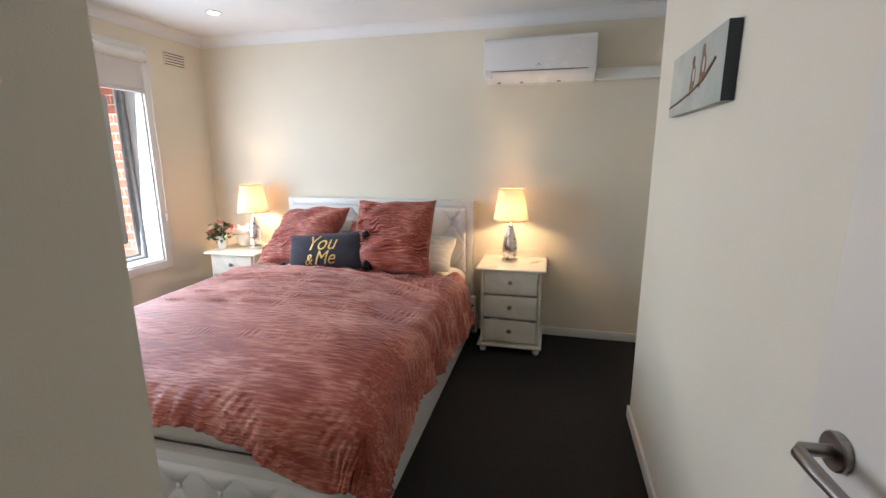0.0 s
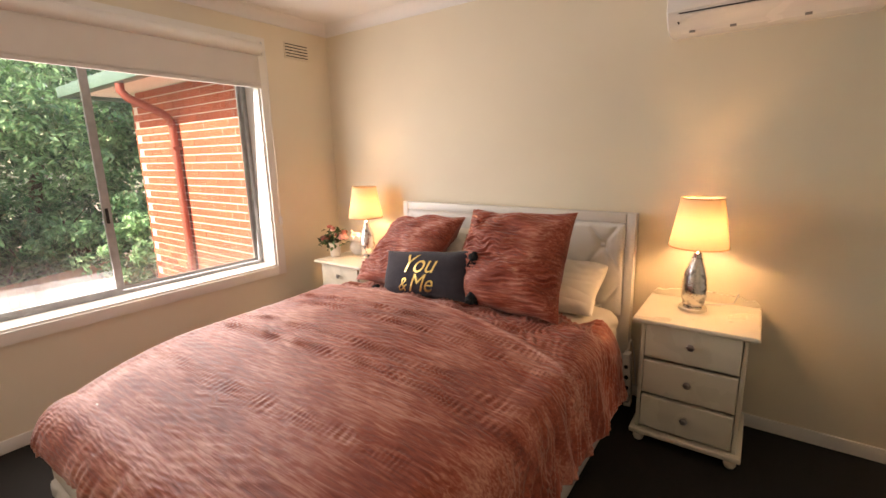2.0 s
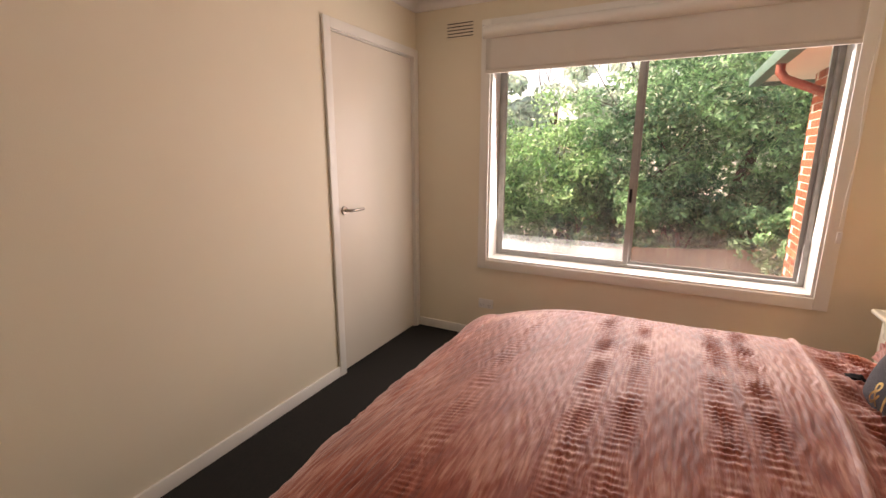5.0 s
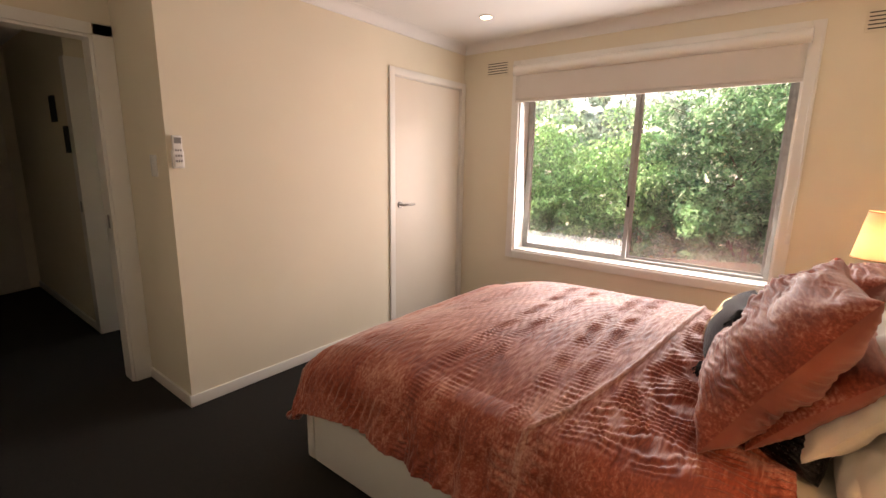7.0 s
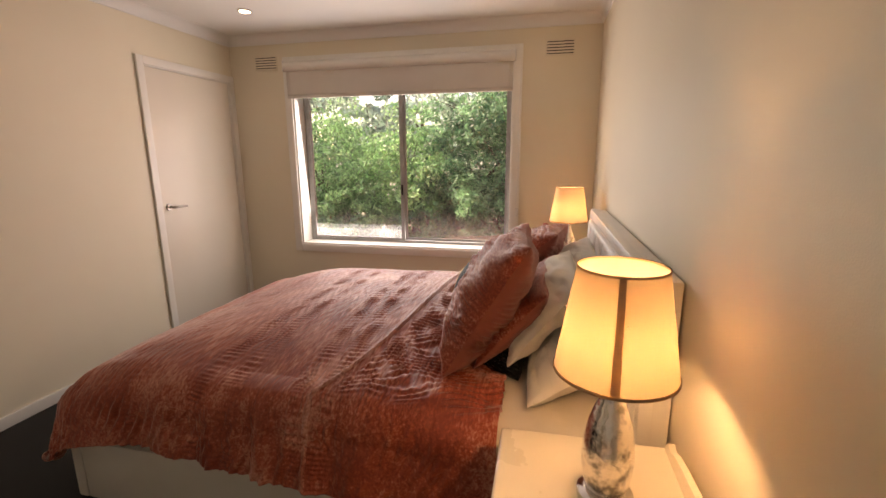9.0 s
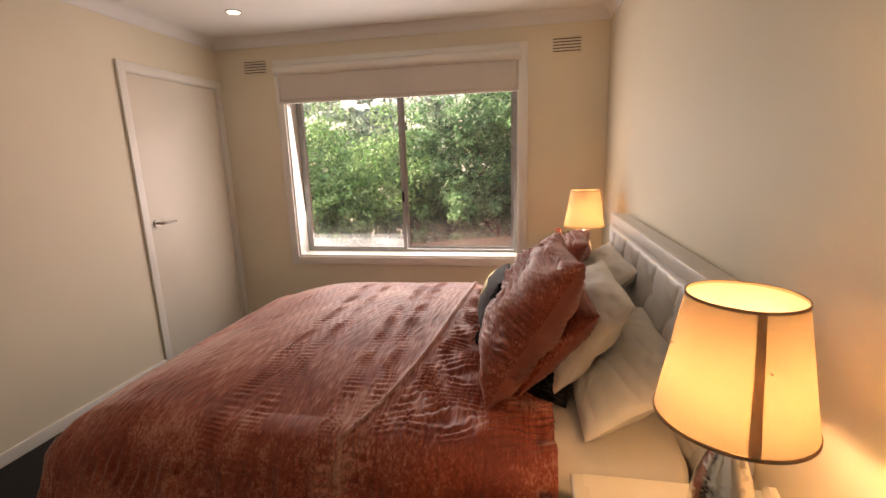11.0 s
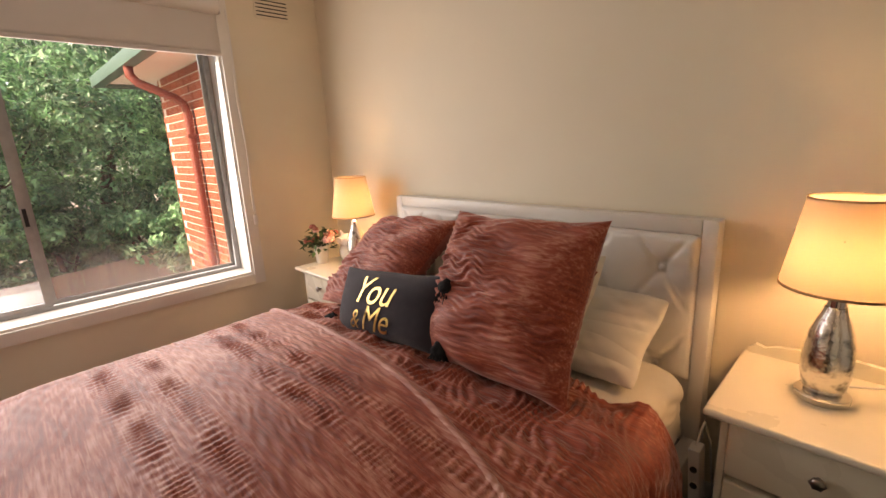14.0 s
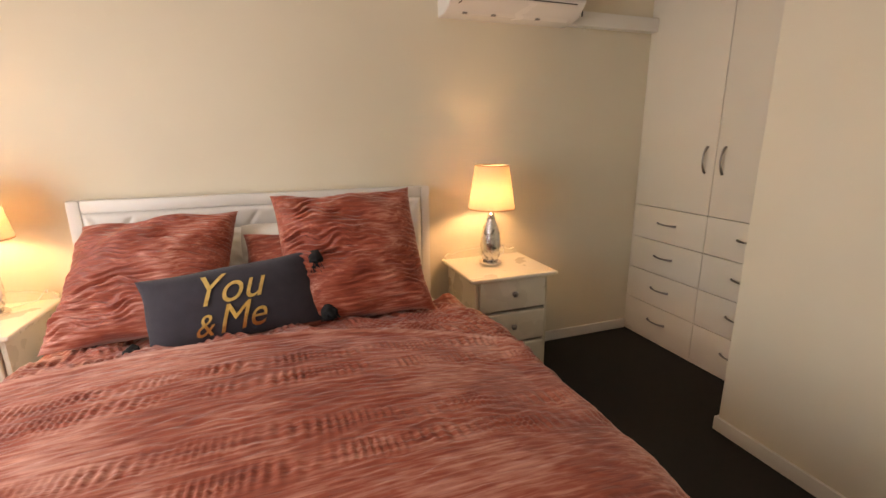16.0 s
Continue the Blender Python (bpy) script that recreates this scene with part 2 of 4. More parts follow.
_n.links.new(_f.outputs[0], _m.inputs[0])
_n.links.new(_k.outputs[0], _m.inputs[1])
_n.links.new(_g.outputs[0], _m.inputs[2])
_n.links.new(_m.outputs[0], _n.nodes["Material Output"].inputs[0])


# ---- builders ----
def box(bm, x0, x1, y0, y1, z0, z1, bevel=0.0, seg=2):
    made = bmesh.ops.create_cube(bm, size=1.0, matrix=Matrix.Translation(((x0 + x1) / 2, (y0 + y1) / 2, (z0 + z1) / 2))
                                 @ Matrix.Diagonal((x1 - x0, y1 - y0, z1 - z0, 1)))["verts"]
    if bevel:
        edges = list({e for v in made for e in v.link_edges})
        bmesh.ops.bevel(bm, geom=edges, offset=bevel, segments=seg, affect="EDGES", profile=0.6)
    return bm


def boxes(*args, bevel=0.0):
    bm = bmesh.new()
    for a in args:
        box(bm, *a, bevel=bevel)
    return bm


def lathe(profile, seg=32, at=(0, 0), closed=True):
    bm = bmesh.new()
    rings = []
    for r, z in profile:
        rings.append([bm.verts.new((at[0] + r * math.cos(2 * math.pi * k / seg), at[1] + r * math.sin(2 * math.pi * k / seg), z)) for k in range(seg)])
    for a, b in zip(rings, rings[1:]):
        for k in range(seg):
            bm.faces.new((a[k], a[(k + 1) % seg], b[(k + 1) % seg], b[k]))
    if closed:
        bm.faces.new(rings[0][::-1])
        bm.faces.new(rings[-1])
    bmesh.ops.recalc_face_normals(bm, faces=bm.faces)
    return bm


def tube(points, r, seg=8):
    """A round bar along points."""
    bm = bmesh.new()
    pts = [Vector(p) for p in points]
    rings = []
    for i, p in enumerate(pts):
        d = (pts[min(i + 1, len(pts) - 1)] - pts[max(i - 1, 0)]).normalized()
        a = d.orthogonal().normalized() if not rings else (rings[-1][1] - d * rings[-1][1].dot(d)).normalized()
        b = d.cross(a)
        rr = r[i] if isinstance(r, (list, tuple)) else r
        rings.append(([bm.verts.new(p + rr * (math.cos(2 * math.pi * k / seg) * a + math.sin(2 * math.pi * k / seg) * b)) for k in range(seg)], a))
    for (p, _), (q, _) in zip(rings, rings[1:]):
        for k in range(seg):
            bm.faces.new((p[k], p[(k + 1) % seg], q[(k + 1) % seg], q[k]))
    bm.faces.new(rings[0][0][::-1])
    bm.faces.new(rings[-1][0])
    bmesh.ops.recalc_face_normals(bm, faces=bm.faces)
    return bm


def ball(r, at=(0, 0, 0), squash=(1, 1, 1), sub=2, rough=0.0):
    bm = bmesh.new()
    bmesh.ops.create_icosphere(bm, subdivisions=sub, radius=r, matrix=Matrix.Translation(at) @ Matrix.Diagonal((*squash, 1)))
    if rough:
        for v in bm.verts:
            o = v.co - Vector(at)
            v.co += o.normalized() * rough * noise.noise(v.co * 60)
    return bm


def mesh_of(name, bm, mat, smooth=None):
    me = bpy.data.meshes.new(name)
    bm.normal_update()
    bm.to_mesh(me)
    bm.free()
    for m in (mat if isinstance(mat, (list, tuple)) else [mat]):
        me.materials.append(m)
    if smooth is not None:
        me.shade_smooth()
        if smooth < 179:
            me.set_sharp_from_angle(angle=radians(smooth))
    return me


def part(name, bm, mat, parent, label="", smooth=40, m=None):
    ob = new(name, mesh_of(name, bm, mat, smooth))
    ob.parent = parent
    if m is not None:
        ob.matrix_local = m
    return tagged(ob, label)


def thing(name, label, category, m=None, group=""):
    ob = new(name)
    ob.empty_display_size = 0.1
    ob.matrix_world = m or Matrix()
    return tagged(ob, label, category, group)


def single(name, bm, mat, label, category, m=None, smooth=40, group=""):
    ob = new(name, mesh_of(name, bm, mat, smooth))
    ob.matrix_world = m or Matrix()
    return tagged(ob, label, category, group)


def setting(name, bm, mat, label, category, smooth=30):
    return tagged(new(name, mesh_of(name, bm, mat, smooth)), label, category, kind="structure")


def grid(nu, nv, fn, flip=False):
    """A sheet of nu x nv cells whose corners fn(u, v) gives for arrays u, v in 0..1."""
    u, v = np.meshgrid(np.linspace(0, 1, nu + 1), np.linspace(0, 1, nv + 1), indexing="ij")
    xyz = np.stack(fn(u, v), -1).reshape(-1, 3)
    i, j = np.meshgrid(np.arange(nu), np.arange(nv), indexing="ij")
    a = (i * (nv + 1) + j).ravel()
    f = np.stack([a, a + nv + 1, a + nv + 2, a + 1], -1)
    if flip:
        f = f[:, ::-1]
    return xyz, f


def mesh_np(name, xyz, faces, mat, smooth=True):
    me = bpy.data.meshes.new(name)
    me.from_pydata(xyz.tolist(), [], faces.tolist())
    me.materials.append(mat)
    if smooth:
        me.shade_smooth()
    return me


def waves(x, y, count, fx, fy, seed):
    """Smooth random ripples: a sum of waves whose frequencies (per metre) lie in the ranges fx and fy."""
    r = np.random.default_rng(seed)
    out = np.zeros_like(x)
    for _ in range(count):
        a, b, ph = r.uniform(*fx) * r.choice([-1, 1]), r.uniform(*fy), r.uniform(0, 6.28)
        out += np.sin(2 * np.pi * (a * x + b * y) + ph)
    return out / math.sqrt(count)


# ---- structure ----
XW, YN, YS, XE, XC, YNIB, ZC = -1.08, 4.50, 1.340, 2.457, 1.523, 3.39, 2.44   # inner faces; XC the corner by the entry
XWARD, YD = 2.873, 0.75
setting("floor", boxes((-1.4, 3.6, -2.6, 4.7, -0.12, 0.0)), CARPET, "dark brown cut pile carpet over the whole floor", "floor")
setting("ceiling", boxes((-1.4, 3.6, -2.6, 4.7, ZC, ZC + 0.15)), CEIL, "flat white painted plaster ceiling", "ceiling")
WY0, WY1, WZ0, WZ1 = 1.93, 3.855, 0.615, 2.19
setting("wall_west", boxes((-1.33, XW, 1.22, WY0, 0, ZC), (-1.33, XW, WY1, 4.62, 0, ZC), (-1.33, XW, WY0, WY1, 0, WZ0), (-1.33, XW, WY0, WY1, WZ1, ZC)),
        WALL, "cream painted plaster wall with a wide window", "wall")
setting("wall_north", boxes((XW, 3.6, YN, 4.62, 0, ZC)), WALL, "cream painted plaster wall behind the bed", "wall")
CX0, CX1, CZ = -1.028, -0.128, 2.065
setting("wall_south", boxes((XW, CX0, 1.24, YS, 0, ZC), (CX1, XC, 1.24, YS, 0, ZC), (CX0, CX1, 1.24, YS, CZ, ZC)), WALL,
        "cream painted plaster wall with a closet door", "wall")
setting("wall_entry", boxes((1.43, XC, YD, 1.24, 0, ZC)), WALL, "cream painted return wall beside the entry", "wall")
DX0, DX1, DZ = 1.615, 2.432, 2.06
setting("wall_doorway", boxes((1.43, DX0, 0.64, YD, 0, ZC), (DX1, 2.56, 0.64, YD, 0, ZC), (DX0, DX1, 0.64, YD, DZ, ZC)), WALL,
        "cream painted wall with the bedroom doorway", "wall")
setting("wall_east", boxes((XE, 2.56, YD, YNIB, 0, ZC)), WALL, "cream painted plaster partition wall", "wall")
setting("wall_recess", boxes((2.56, 3.6, 3.29, YNIB, 0, ZC)), WALL, "cream painted side wall of the wardrobe recess", "wall")
setting("wall_behind_wardrobe", boxes((3.5, 3.6, YNIB, YN, 0, ZC)), WALL, "plain plaster wall behind the wardrobe", "wall")
# hall
setting("wall_hall_west", boxes((1.38, 1.50, -2.5, -0.34, 0, ZC)), WALL, "pale painted hall wall", "wall")
setting("wall_hall_side", boxes((-1.4, 1.38, -0.46, -0.34, 0, ZC)), WALL, "pale painted side passage wall", "wall")
setting("wall_hall_near", boxes((-1.4, 1.43, 0.64, 0.75, 0, ZC)), WALL, "pale painted side passage wall", "wall")
setting("wall_hall_end", boxes((1.50, 2.7, -2.5, -2.38, 0, ZC)), WALL, "pale painted hall end wall", "wall")
setting("wall_hall_east", boxes((2.58, 2.7, -2.38, 0.64, 0, ZC)), WALL, "pale painted hall wall", "wall")

SK = 0.068


def skirt(name, *runs):
    setting(name, boxes(*runs, bevel=0.004), TRIM, "white painted timber skirting board", "baseboard")


skirt("baseboard_west", (XW, XW + 0.014, YS, YN, 0, SK))
skirt("baseboard_north", (XW + 0.014, XWARD, YN - 0.014, YN, 0, SK))
skirt("baseboard_south", (CX1 + 0.05, XC + 0.014, YS, YS + 0.014, 0, SK), (XC, XC + 0.014, YD + 0.02, YS, 0, SK))
skirt("baseboard_east", (XE - 0.014, XE, YD + 0.02, YNIB + 0.014, 0, SK), (XE, XWARD, YNIB, YNIB + 0.014, 0, SK))
skirt("baseboard_hall", (1.50, 1.514, -2.38, -0.34, 0, SK), (1.38, 1.514, -0.34, -0.326, 0, SK))


def cornice(name, p, q, inward):
    """A cove moulding along the top of a wall from p to q; inward points into the room."""
    bm = bmesh.new()
    w = 0.075
    prof = [(w * 0.0, -w), (0.006, -w), (0.010, -w + 0.004)] + [(0.010 + (w - 0.014) * (1 - math.cos(a)), -w + 0.004 + (w - 0.008) * math.sin(a))
                                                               for a in [radians(d) for d in (0.1, 15, 30, 45, 60, 75, 90)]] + [(w, -0.004), (w, 0), (0, 0)]
    ends = []
    for e in (p, q):
        ends.append([bm.verts.new((e[0] + inward[0] * a, e[1] + inward[1] * a, ZC + b)) for a, b in prof])
    n = len(prof)
    for k in range(n):
        bm.faces.new((ends[0][k], ends[0][(k + 1) % n], ends[1][(k + 1) % n], ends[1][k]))
    bm.faces.new(ends[0])
    bm.faces.new(ends[1][::-1])
    bmesh.ops.recalc_face_normals(bm, faces=bm.faces)
    setting(name, bm, CEIL, "white plaster cove cornice", "cornice", 30)


cornice("trim_cornice_west", (XW, YS), (XW, YN), (1, 0))
cornice("trim_cornice_north", (XW, YN), (XWARD, YN), (0, -1))
cornice("trim_cornice_south", (XW, YS), (XC + 0.07, YS), (0, 1))
cornice("trim_cornice_entry", (XC, YD), (XC, YS), (1, 0))
cornice("trim_cornice_east", (XE, YD), (XE, YNIB), (-1, 0))
cornice("trim_cornice_doorway", (XC, YD), (XE, YD), (0, 1))


# window
def window():
    w = tagged(new("window_1"), "wide aluminium sliding window in white timber surround", "window", kind="structure")
    w.location = (XW, (WY0 + WY1) / 2, WZ0)
    back = Matrix.Translation((-XW, -(WY0 + WY1) / 2, -WZ0))
    t = 0.066

    def wp(name, bm, mat, label="", parent=None):
        bmesh.ops.transform(bm, matrix=back, verts=bm.verts)
        return part(name, bm, mat, parent or w, label, 30)

    wp("architrave", boxes((XW, XW + 0.018, WY0 - t, WY0, WZ0 - t, WZ1 + t), (XW, XW + 0.018, WY1, WY1 + t, WZ0 - t, WZ1 + t),
                           (XW, XW + 0.018, WY0, WY1, WZ1, WZ1 + t), (XW, XW + 0.018, WY0, WY1, WZ0 - t, WZ0), bevel=0.004), TRIM)
    wp("reveal", boxes((-1.232, XW - 0.001, WY0, WY0 + 0.014, WZ0, WZ1), (-1.232, XW - 0.001, WY1 - 0.014, WY1, WZ0, WZ1), (-1.232, XW - 0.001, WY0, WY1, WZ1 - 0.014, WZ1)), TRIM)
    wp("window_sill", boxes((-1.232, XW + 0.004, WY0 + 0.014, WY1 - 0.014, WZ0, WZ0 + 0.014)), TRIM, "glossy white painted sill")
    f = 0.03
    a, b, c, d = WY0 + 0.014, WY1 - 0.014, WZ0 + 0.014, WZ1 - 0.014
    wp("window_frame", boxes((-1.312, -1.237, a, a + f, c, d), (-1.312, -1.237, b - f, b, c, d), (-1.312, -1.237, a + f, b - f, c, c + 0.022), (-1.312, -1.237, a + f, b - f, d - f, d), bevel=0.003), ALU,
       "weathered grey aluminium frame")
    mid = 2.872
    s1 = wp("fixed_sash", boxes((-1.287, -1.267, mid - 0.004, mid + 0.03, c + 0.022, d - f), (-1.287, -1.267, b - f - 0.02, b - f, c + 0.022, d - f),
                                (-1.287, -1.267, mid + 0.03, b - f - 0.02, c + 0.022, c + 0.042), (-1.287, -1.267, mid + 0.03, b - f - 0.02, d - f - 0.02, d - f)), ALU)
    s2 = wp("sliding_sash", boxes((-1.262, -1.240, mid - 0.02, mid + 0.012, c + 0.022, d - f), (-1.262, -1.240, a + f, a + f + 0.02, c + 0.022, d - f),
                                  (-1.262, -1.240, a + f + 0.02, mid - 0.02, c + 0.022, c + 0.042), (-1.262, -1.240, a + f + 0.02, mid - 0.02, d - f - 0.02, d - f)), ALU)
    for s, y0, y1, x in ((s1, mid + 0.03, b - f - 0.02, -1.277), (s2, a + f + 0.02, mid - 0.02, -1.250)):
        g = wp("pane", boxes((x - 0.002, x + 0.002, y0, y1, c + 0.042, d - f - 0.02)), GLASS, "clear glass pane", s)
        g.visible_shadow = False
    wp("latch", boxes((-1.240, -1.230, mid - 0.012, mid + 0.004, 1.07, 1.16), bevel=0.003), DARK, "black latch", s2)
    return w


window()


def blind():
    b = thing("roller_blind", "cream roller blind drawn down across the window's top", "blind", Matrix.Translation((XW + 0.02, 2.85, 1.91)))
    y0, y1 = 1.905 - 2.85, 3.850 - 2.85
    bm = bmesh.new()
    rows = []
    prof = [(0.0, 0.305)] + [(0.052 * math.sin(radians(a)), 0.262 + 0.043 * math.cos(radians(a))) for a in range(10, 171, 16)] + [(0.0, 0.224)]
    for y in (y0 - 0.012, y1 + 0.012):
        rows.append([bm.verts.new((x, y, z)) for x, z in prof])
    for k in range(len(prof)):
        j = (k + 1) % len(prof)
        bm.faces.new((rows[0][k], rows[0][j], rows[1][j], rows[1][k]))
    bm.faces.new(rows[0])
    bm.faces.new(rows[1][::-1])
    bmesh.ops.recalc_face_normals(bm, faces=bm.faces)
    part("roller_cover", bm, TRIM, b, "rounded white cover")
    x, f = grid(40, 12, lambda u, v: (0.012 + 0.0022 * np.sin(u * 9 + v * 2), y0 + (y1 - y0) * u, 0.02 + 0.225 * v))
    me = mesh_np("fabric", x, f, BLINDF)
    o = new("fabric", me)
    o.parent = b
    s = o.modifiers.new("thickness", "SOLIDIFY")
    s.thickness = 0.0015
    part("bottom_bar", boxes((0.004, 0.020, y0, y1, 0.0, 0.022), bevel=0.005), BLINDF, b)
    part("end_bracket", boxes((0.0, 0.045, y1 + 0.012, y1 + 0.018, 0.222, 0.305), bevel=0.003), PLASTIC, b)
    part("end_bracket", boxes((0.0, 0.045, y0 - 0.018, y0 - 0.012, 0.222, 0.305), bevel=0.003), PLASTIC, b)
    pts = [(0.012, y1 + 0.055 + 0.006 * math.sin(k * 0.5), 0.26 - 0.05 * k) for k in range(24)]
    part("pull_cord", tube(pts, 0.0025, 6), PLASTIC, b, "thin white cord")
    part("cord_clip", boxes((-0.018, 0.012, y1 + 0.047, y1 + 0.069, -0.98, -0.92), bevel=0.003), PLASTIC, b)


blind()


def vent(y):
    v = thing("wall_vent", "cream painted plaster wall vent with dark slots", "vent", Matrix.Translation((XW, y, 2.158)), group="wall vents")
    part("plate", boxes((0.0, 0.006, -0.108, 0.108, -0.004, 0.112), bevel=0.003), WALL, v)
    for k in range(5):
        z = 0.012 + 0.021 * k
        part("slot", boxes((0.0062, 0.0075, -0.098, 0.098, z, z + 0.006)), DARK, v)


vent(1.70)
vent(4.197)


def outlet():
    o = thing("power_outlet", "white double power outlet on the wall", "outlet", Matrix.Translation((XW, 1.935, 0.235)))
    part("plate", boxes((0, 0.010, -0.058, 0.058, 0, 0.072), bevel=0.004), PLASTIC, o)
    for y in (-0.03, 0.03):
        part("switch", boxes((0.010, 0.014, y - 0.006, y + 0.006, 0.045, 0.058), bevel=0.001), PLASTIC, o)
        for dy, a in ((-0.009, 0), (0.009, 0), (0, -0.012)):
            part("pin_slot", boxes((0.0100, 0.0108, y + dy - 0.0015, y + dy + 0.0015, 0.024 + a, 0.032 + a)), DARK, o)


outlet()


def lever(parent, side, along, y_out):
    """A lever handle on a round rose: the rose at the part's origin, the bar along x, standing out along y."""
    rose = lathe([(0.026, 0), (0.026, 0.008), (0.024, 0.010)], 28)
    r = part("handle_rose", rose, NICKEL, parent, "", 40, side)
    bar = tube([(0, 0, 0.008), (0, 0, 0.045), (0.010 * along, 0, 0.053), (0.05 * along, 0, 0.055), (0.125 * along, 0, 0.055)], [0.009, 0.009, 0.0092, 0.009, 0.0075], 12)
    part("lever_handle", bar, NICKEL, r, "brushed metal lever", 60)
    return r


def closet_door():
    d = tagged(new("door_1"), "closed flush white closet door with metal lever", "door", kind="structure")
    d.location = (0, YS, 0)
    part("leaf", boxes((CX0 + 0.018, CX1 - 0.018, -0.040, -0.004, 0.012, CZ - 0.016), bevel=0.002), DOORP, d)
    part("jamb", boxes((CX0, CX0 + 0.014, -0.11, 0.001, 0, CZ), (CX1 - 0.014, CX1, -0.11, 0.001, 0, CZ), (CX0 + 0.014, CX1 - 0.014, -0.11, 0.001, CZ - 0.013, CZ)), TRIM, d)
    part("architrave", boxes((XW + 0.002, CX0 + 0.006, 0.0015, 0.018, 0, CZ + 0.05), (CX1 - 0.006, CX1 + 0.05, 0.0015, 0.018, 0, CZ + 0.05), (CX0 + 0.006, CX1 - 0.006, 0.0015, 0.018, CZ - 0.006, CZ + 0.05), bevel=0.003), TRIM, d)
    lever(d, pose(-0.205, -0.004, 1.045, -90, 0, 0), -1, 1)


closet_door()


def entry_door():
    d = tagged(new("door_2"), "open flush white bedroom door with metal lever", "door", kind="structure")
    d.location = (DX1 - 0.012, YD + 0.04, 0)
    d.rotation_euler = (0, 0, radians(94.6))
    # local x runs along the leaf from the hinge
    part("leaf", boxes((0.0, 0.845, -0.036, 0.0, 0.014, 2.045), bevel=0.002), DOORP, d)
    lever(d, pose(0.785, 0.0, 1.070, -90, 0, 0), -1, 1)
    for z in (0.25, 1.05, 1.8):
        part("hinge", lathe([(0.006, z), (0.006, z + 0.09)], 10, (-0.006, 0.004)), NICKEL, d)


entry_door()
fr = tagged(new("door_frame"), "cream painted timber door frame", "door frame", kind="structure")
part("jamb", boxes((DX0, DX0 + 0.02, 0.63, YD + 0.001, 0, DZ), (DX1 - 0.02, DX1, 0.63, YD + 0.001, 0, DZ), (DX0 + 0.02, DX1 - 0.02, 0.63, YD + 0.001, DZ - 0.02, DZ)), TRIM, fr)
part("architrave", boxes((XC + 0.001, DX0 + 0.006, YD + 0.0015, YD + 0.018, 0, DZ + 0.055), (XC + 0.001, XE - 0.002, YD + 0.0015, YD + 0.018, DZ - 0.006, DZ + 0.055), bevel=0.003), TRIM, fr)
part("strike_plate", boxes((DX0 + 0.02, DX0 + 0.022, 0.68, 0.71, 0.98, 1.06)), NICKEL, fr)

# ---- bed ----
BXC, BY0, BYH = 0.558, 2.235, 4.415


def tufted(width, height, rows, pitch_x, pitch_z, z_first, depth=0.028, bulge=0.026, odd=0):
    """A padded panel in the x-z plane facing -y, pulled in at buttons on a diamond net; returns the sheet and the buttons."""
    pts = []
    nx = int(width / pitch_x) + 2
    for r in range(-1, rows + 1):
        for k in range(-nx, nx + 1):
            pts.append((pitch_x * (k + (0.5 if (r + odd) % 2 else 0)), z_first + r * pitch_z))
    def fn(u, v):
        x, z = (u - 0.5) * width, v * height
        edge = np.minimum(np.minimum(x + width / 2, width / 2 - x), np.minimum(z, height - z))
        pad = bulge * np.sqrt(1 - (1 - np.clip(edge / 0.03, 0, 1)) ** 2)
        a = (x / pitch_x + (z - z_first) / (2 * pitch_z) * 1.0) + (0.5 if odd else 0)
        b = (x / pitch_x - (z - z_first) / (2 * pitch_z) * 1.0) + (0.5 if odd else 0)
        da, db = np.abs(a - np.round(a)), np.abs(b - np.round(b))
        crease = 0.5 * np.exp(-(da / 0.05) ** 2) + 0.5 * np.exp(-(db / 0.05) ** 2)
        pull = np.zeros_like(x)
        for px, pz in pts:
            pull = np.maximum(pull, np.exp(-(((x - px) ** 2 + (z - pz) ** 2) / 0.035 ** 2)))
        y = -pad + np.clip(edge / 0.05, 0, 1) * depth * np.clip(crease * 0.7 + pull, 0, 1.05)
        return x, y, z
    ins = [(px, pz) for px, pz in pts if abs(px) < width / 2 - 0.03 and 0.03 < pz < height - 0.03]
    return grid(int(width / 0.007), int(height / 0.007), fn), ins


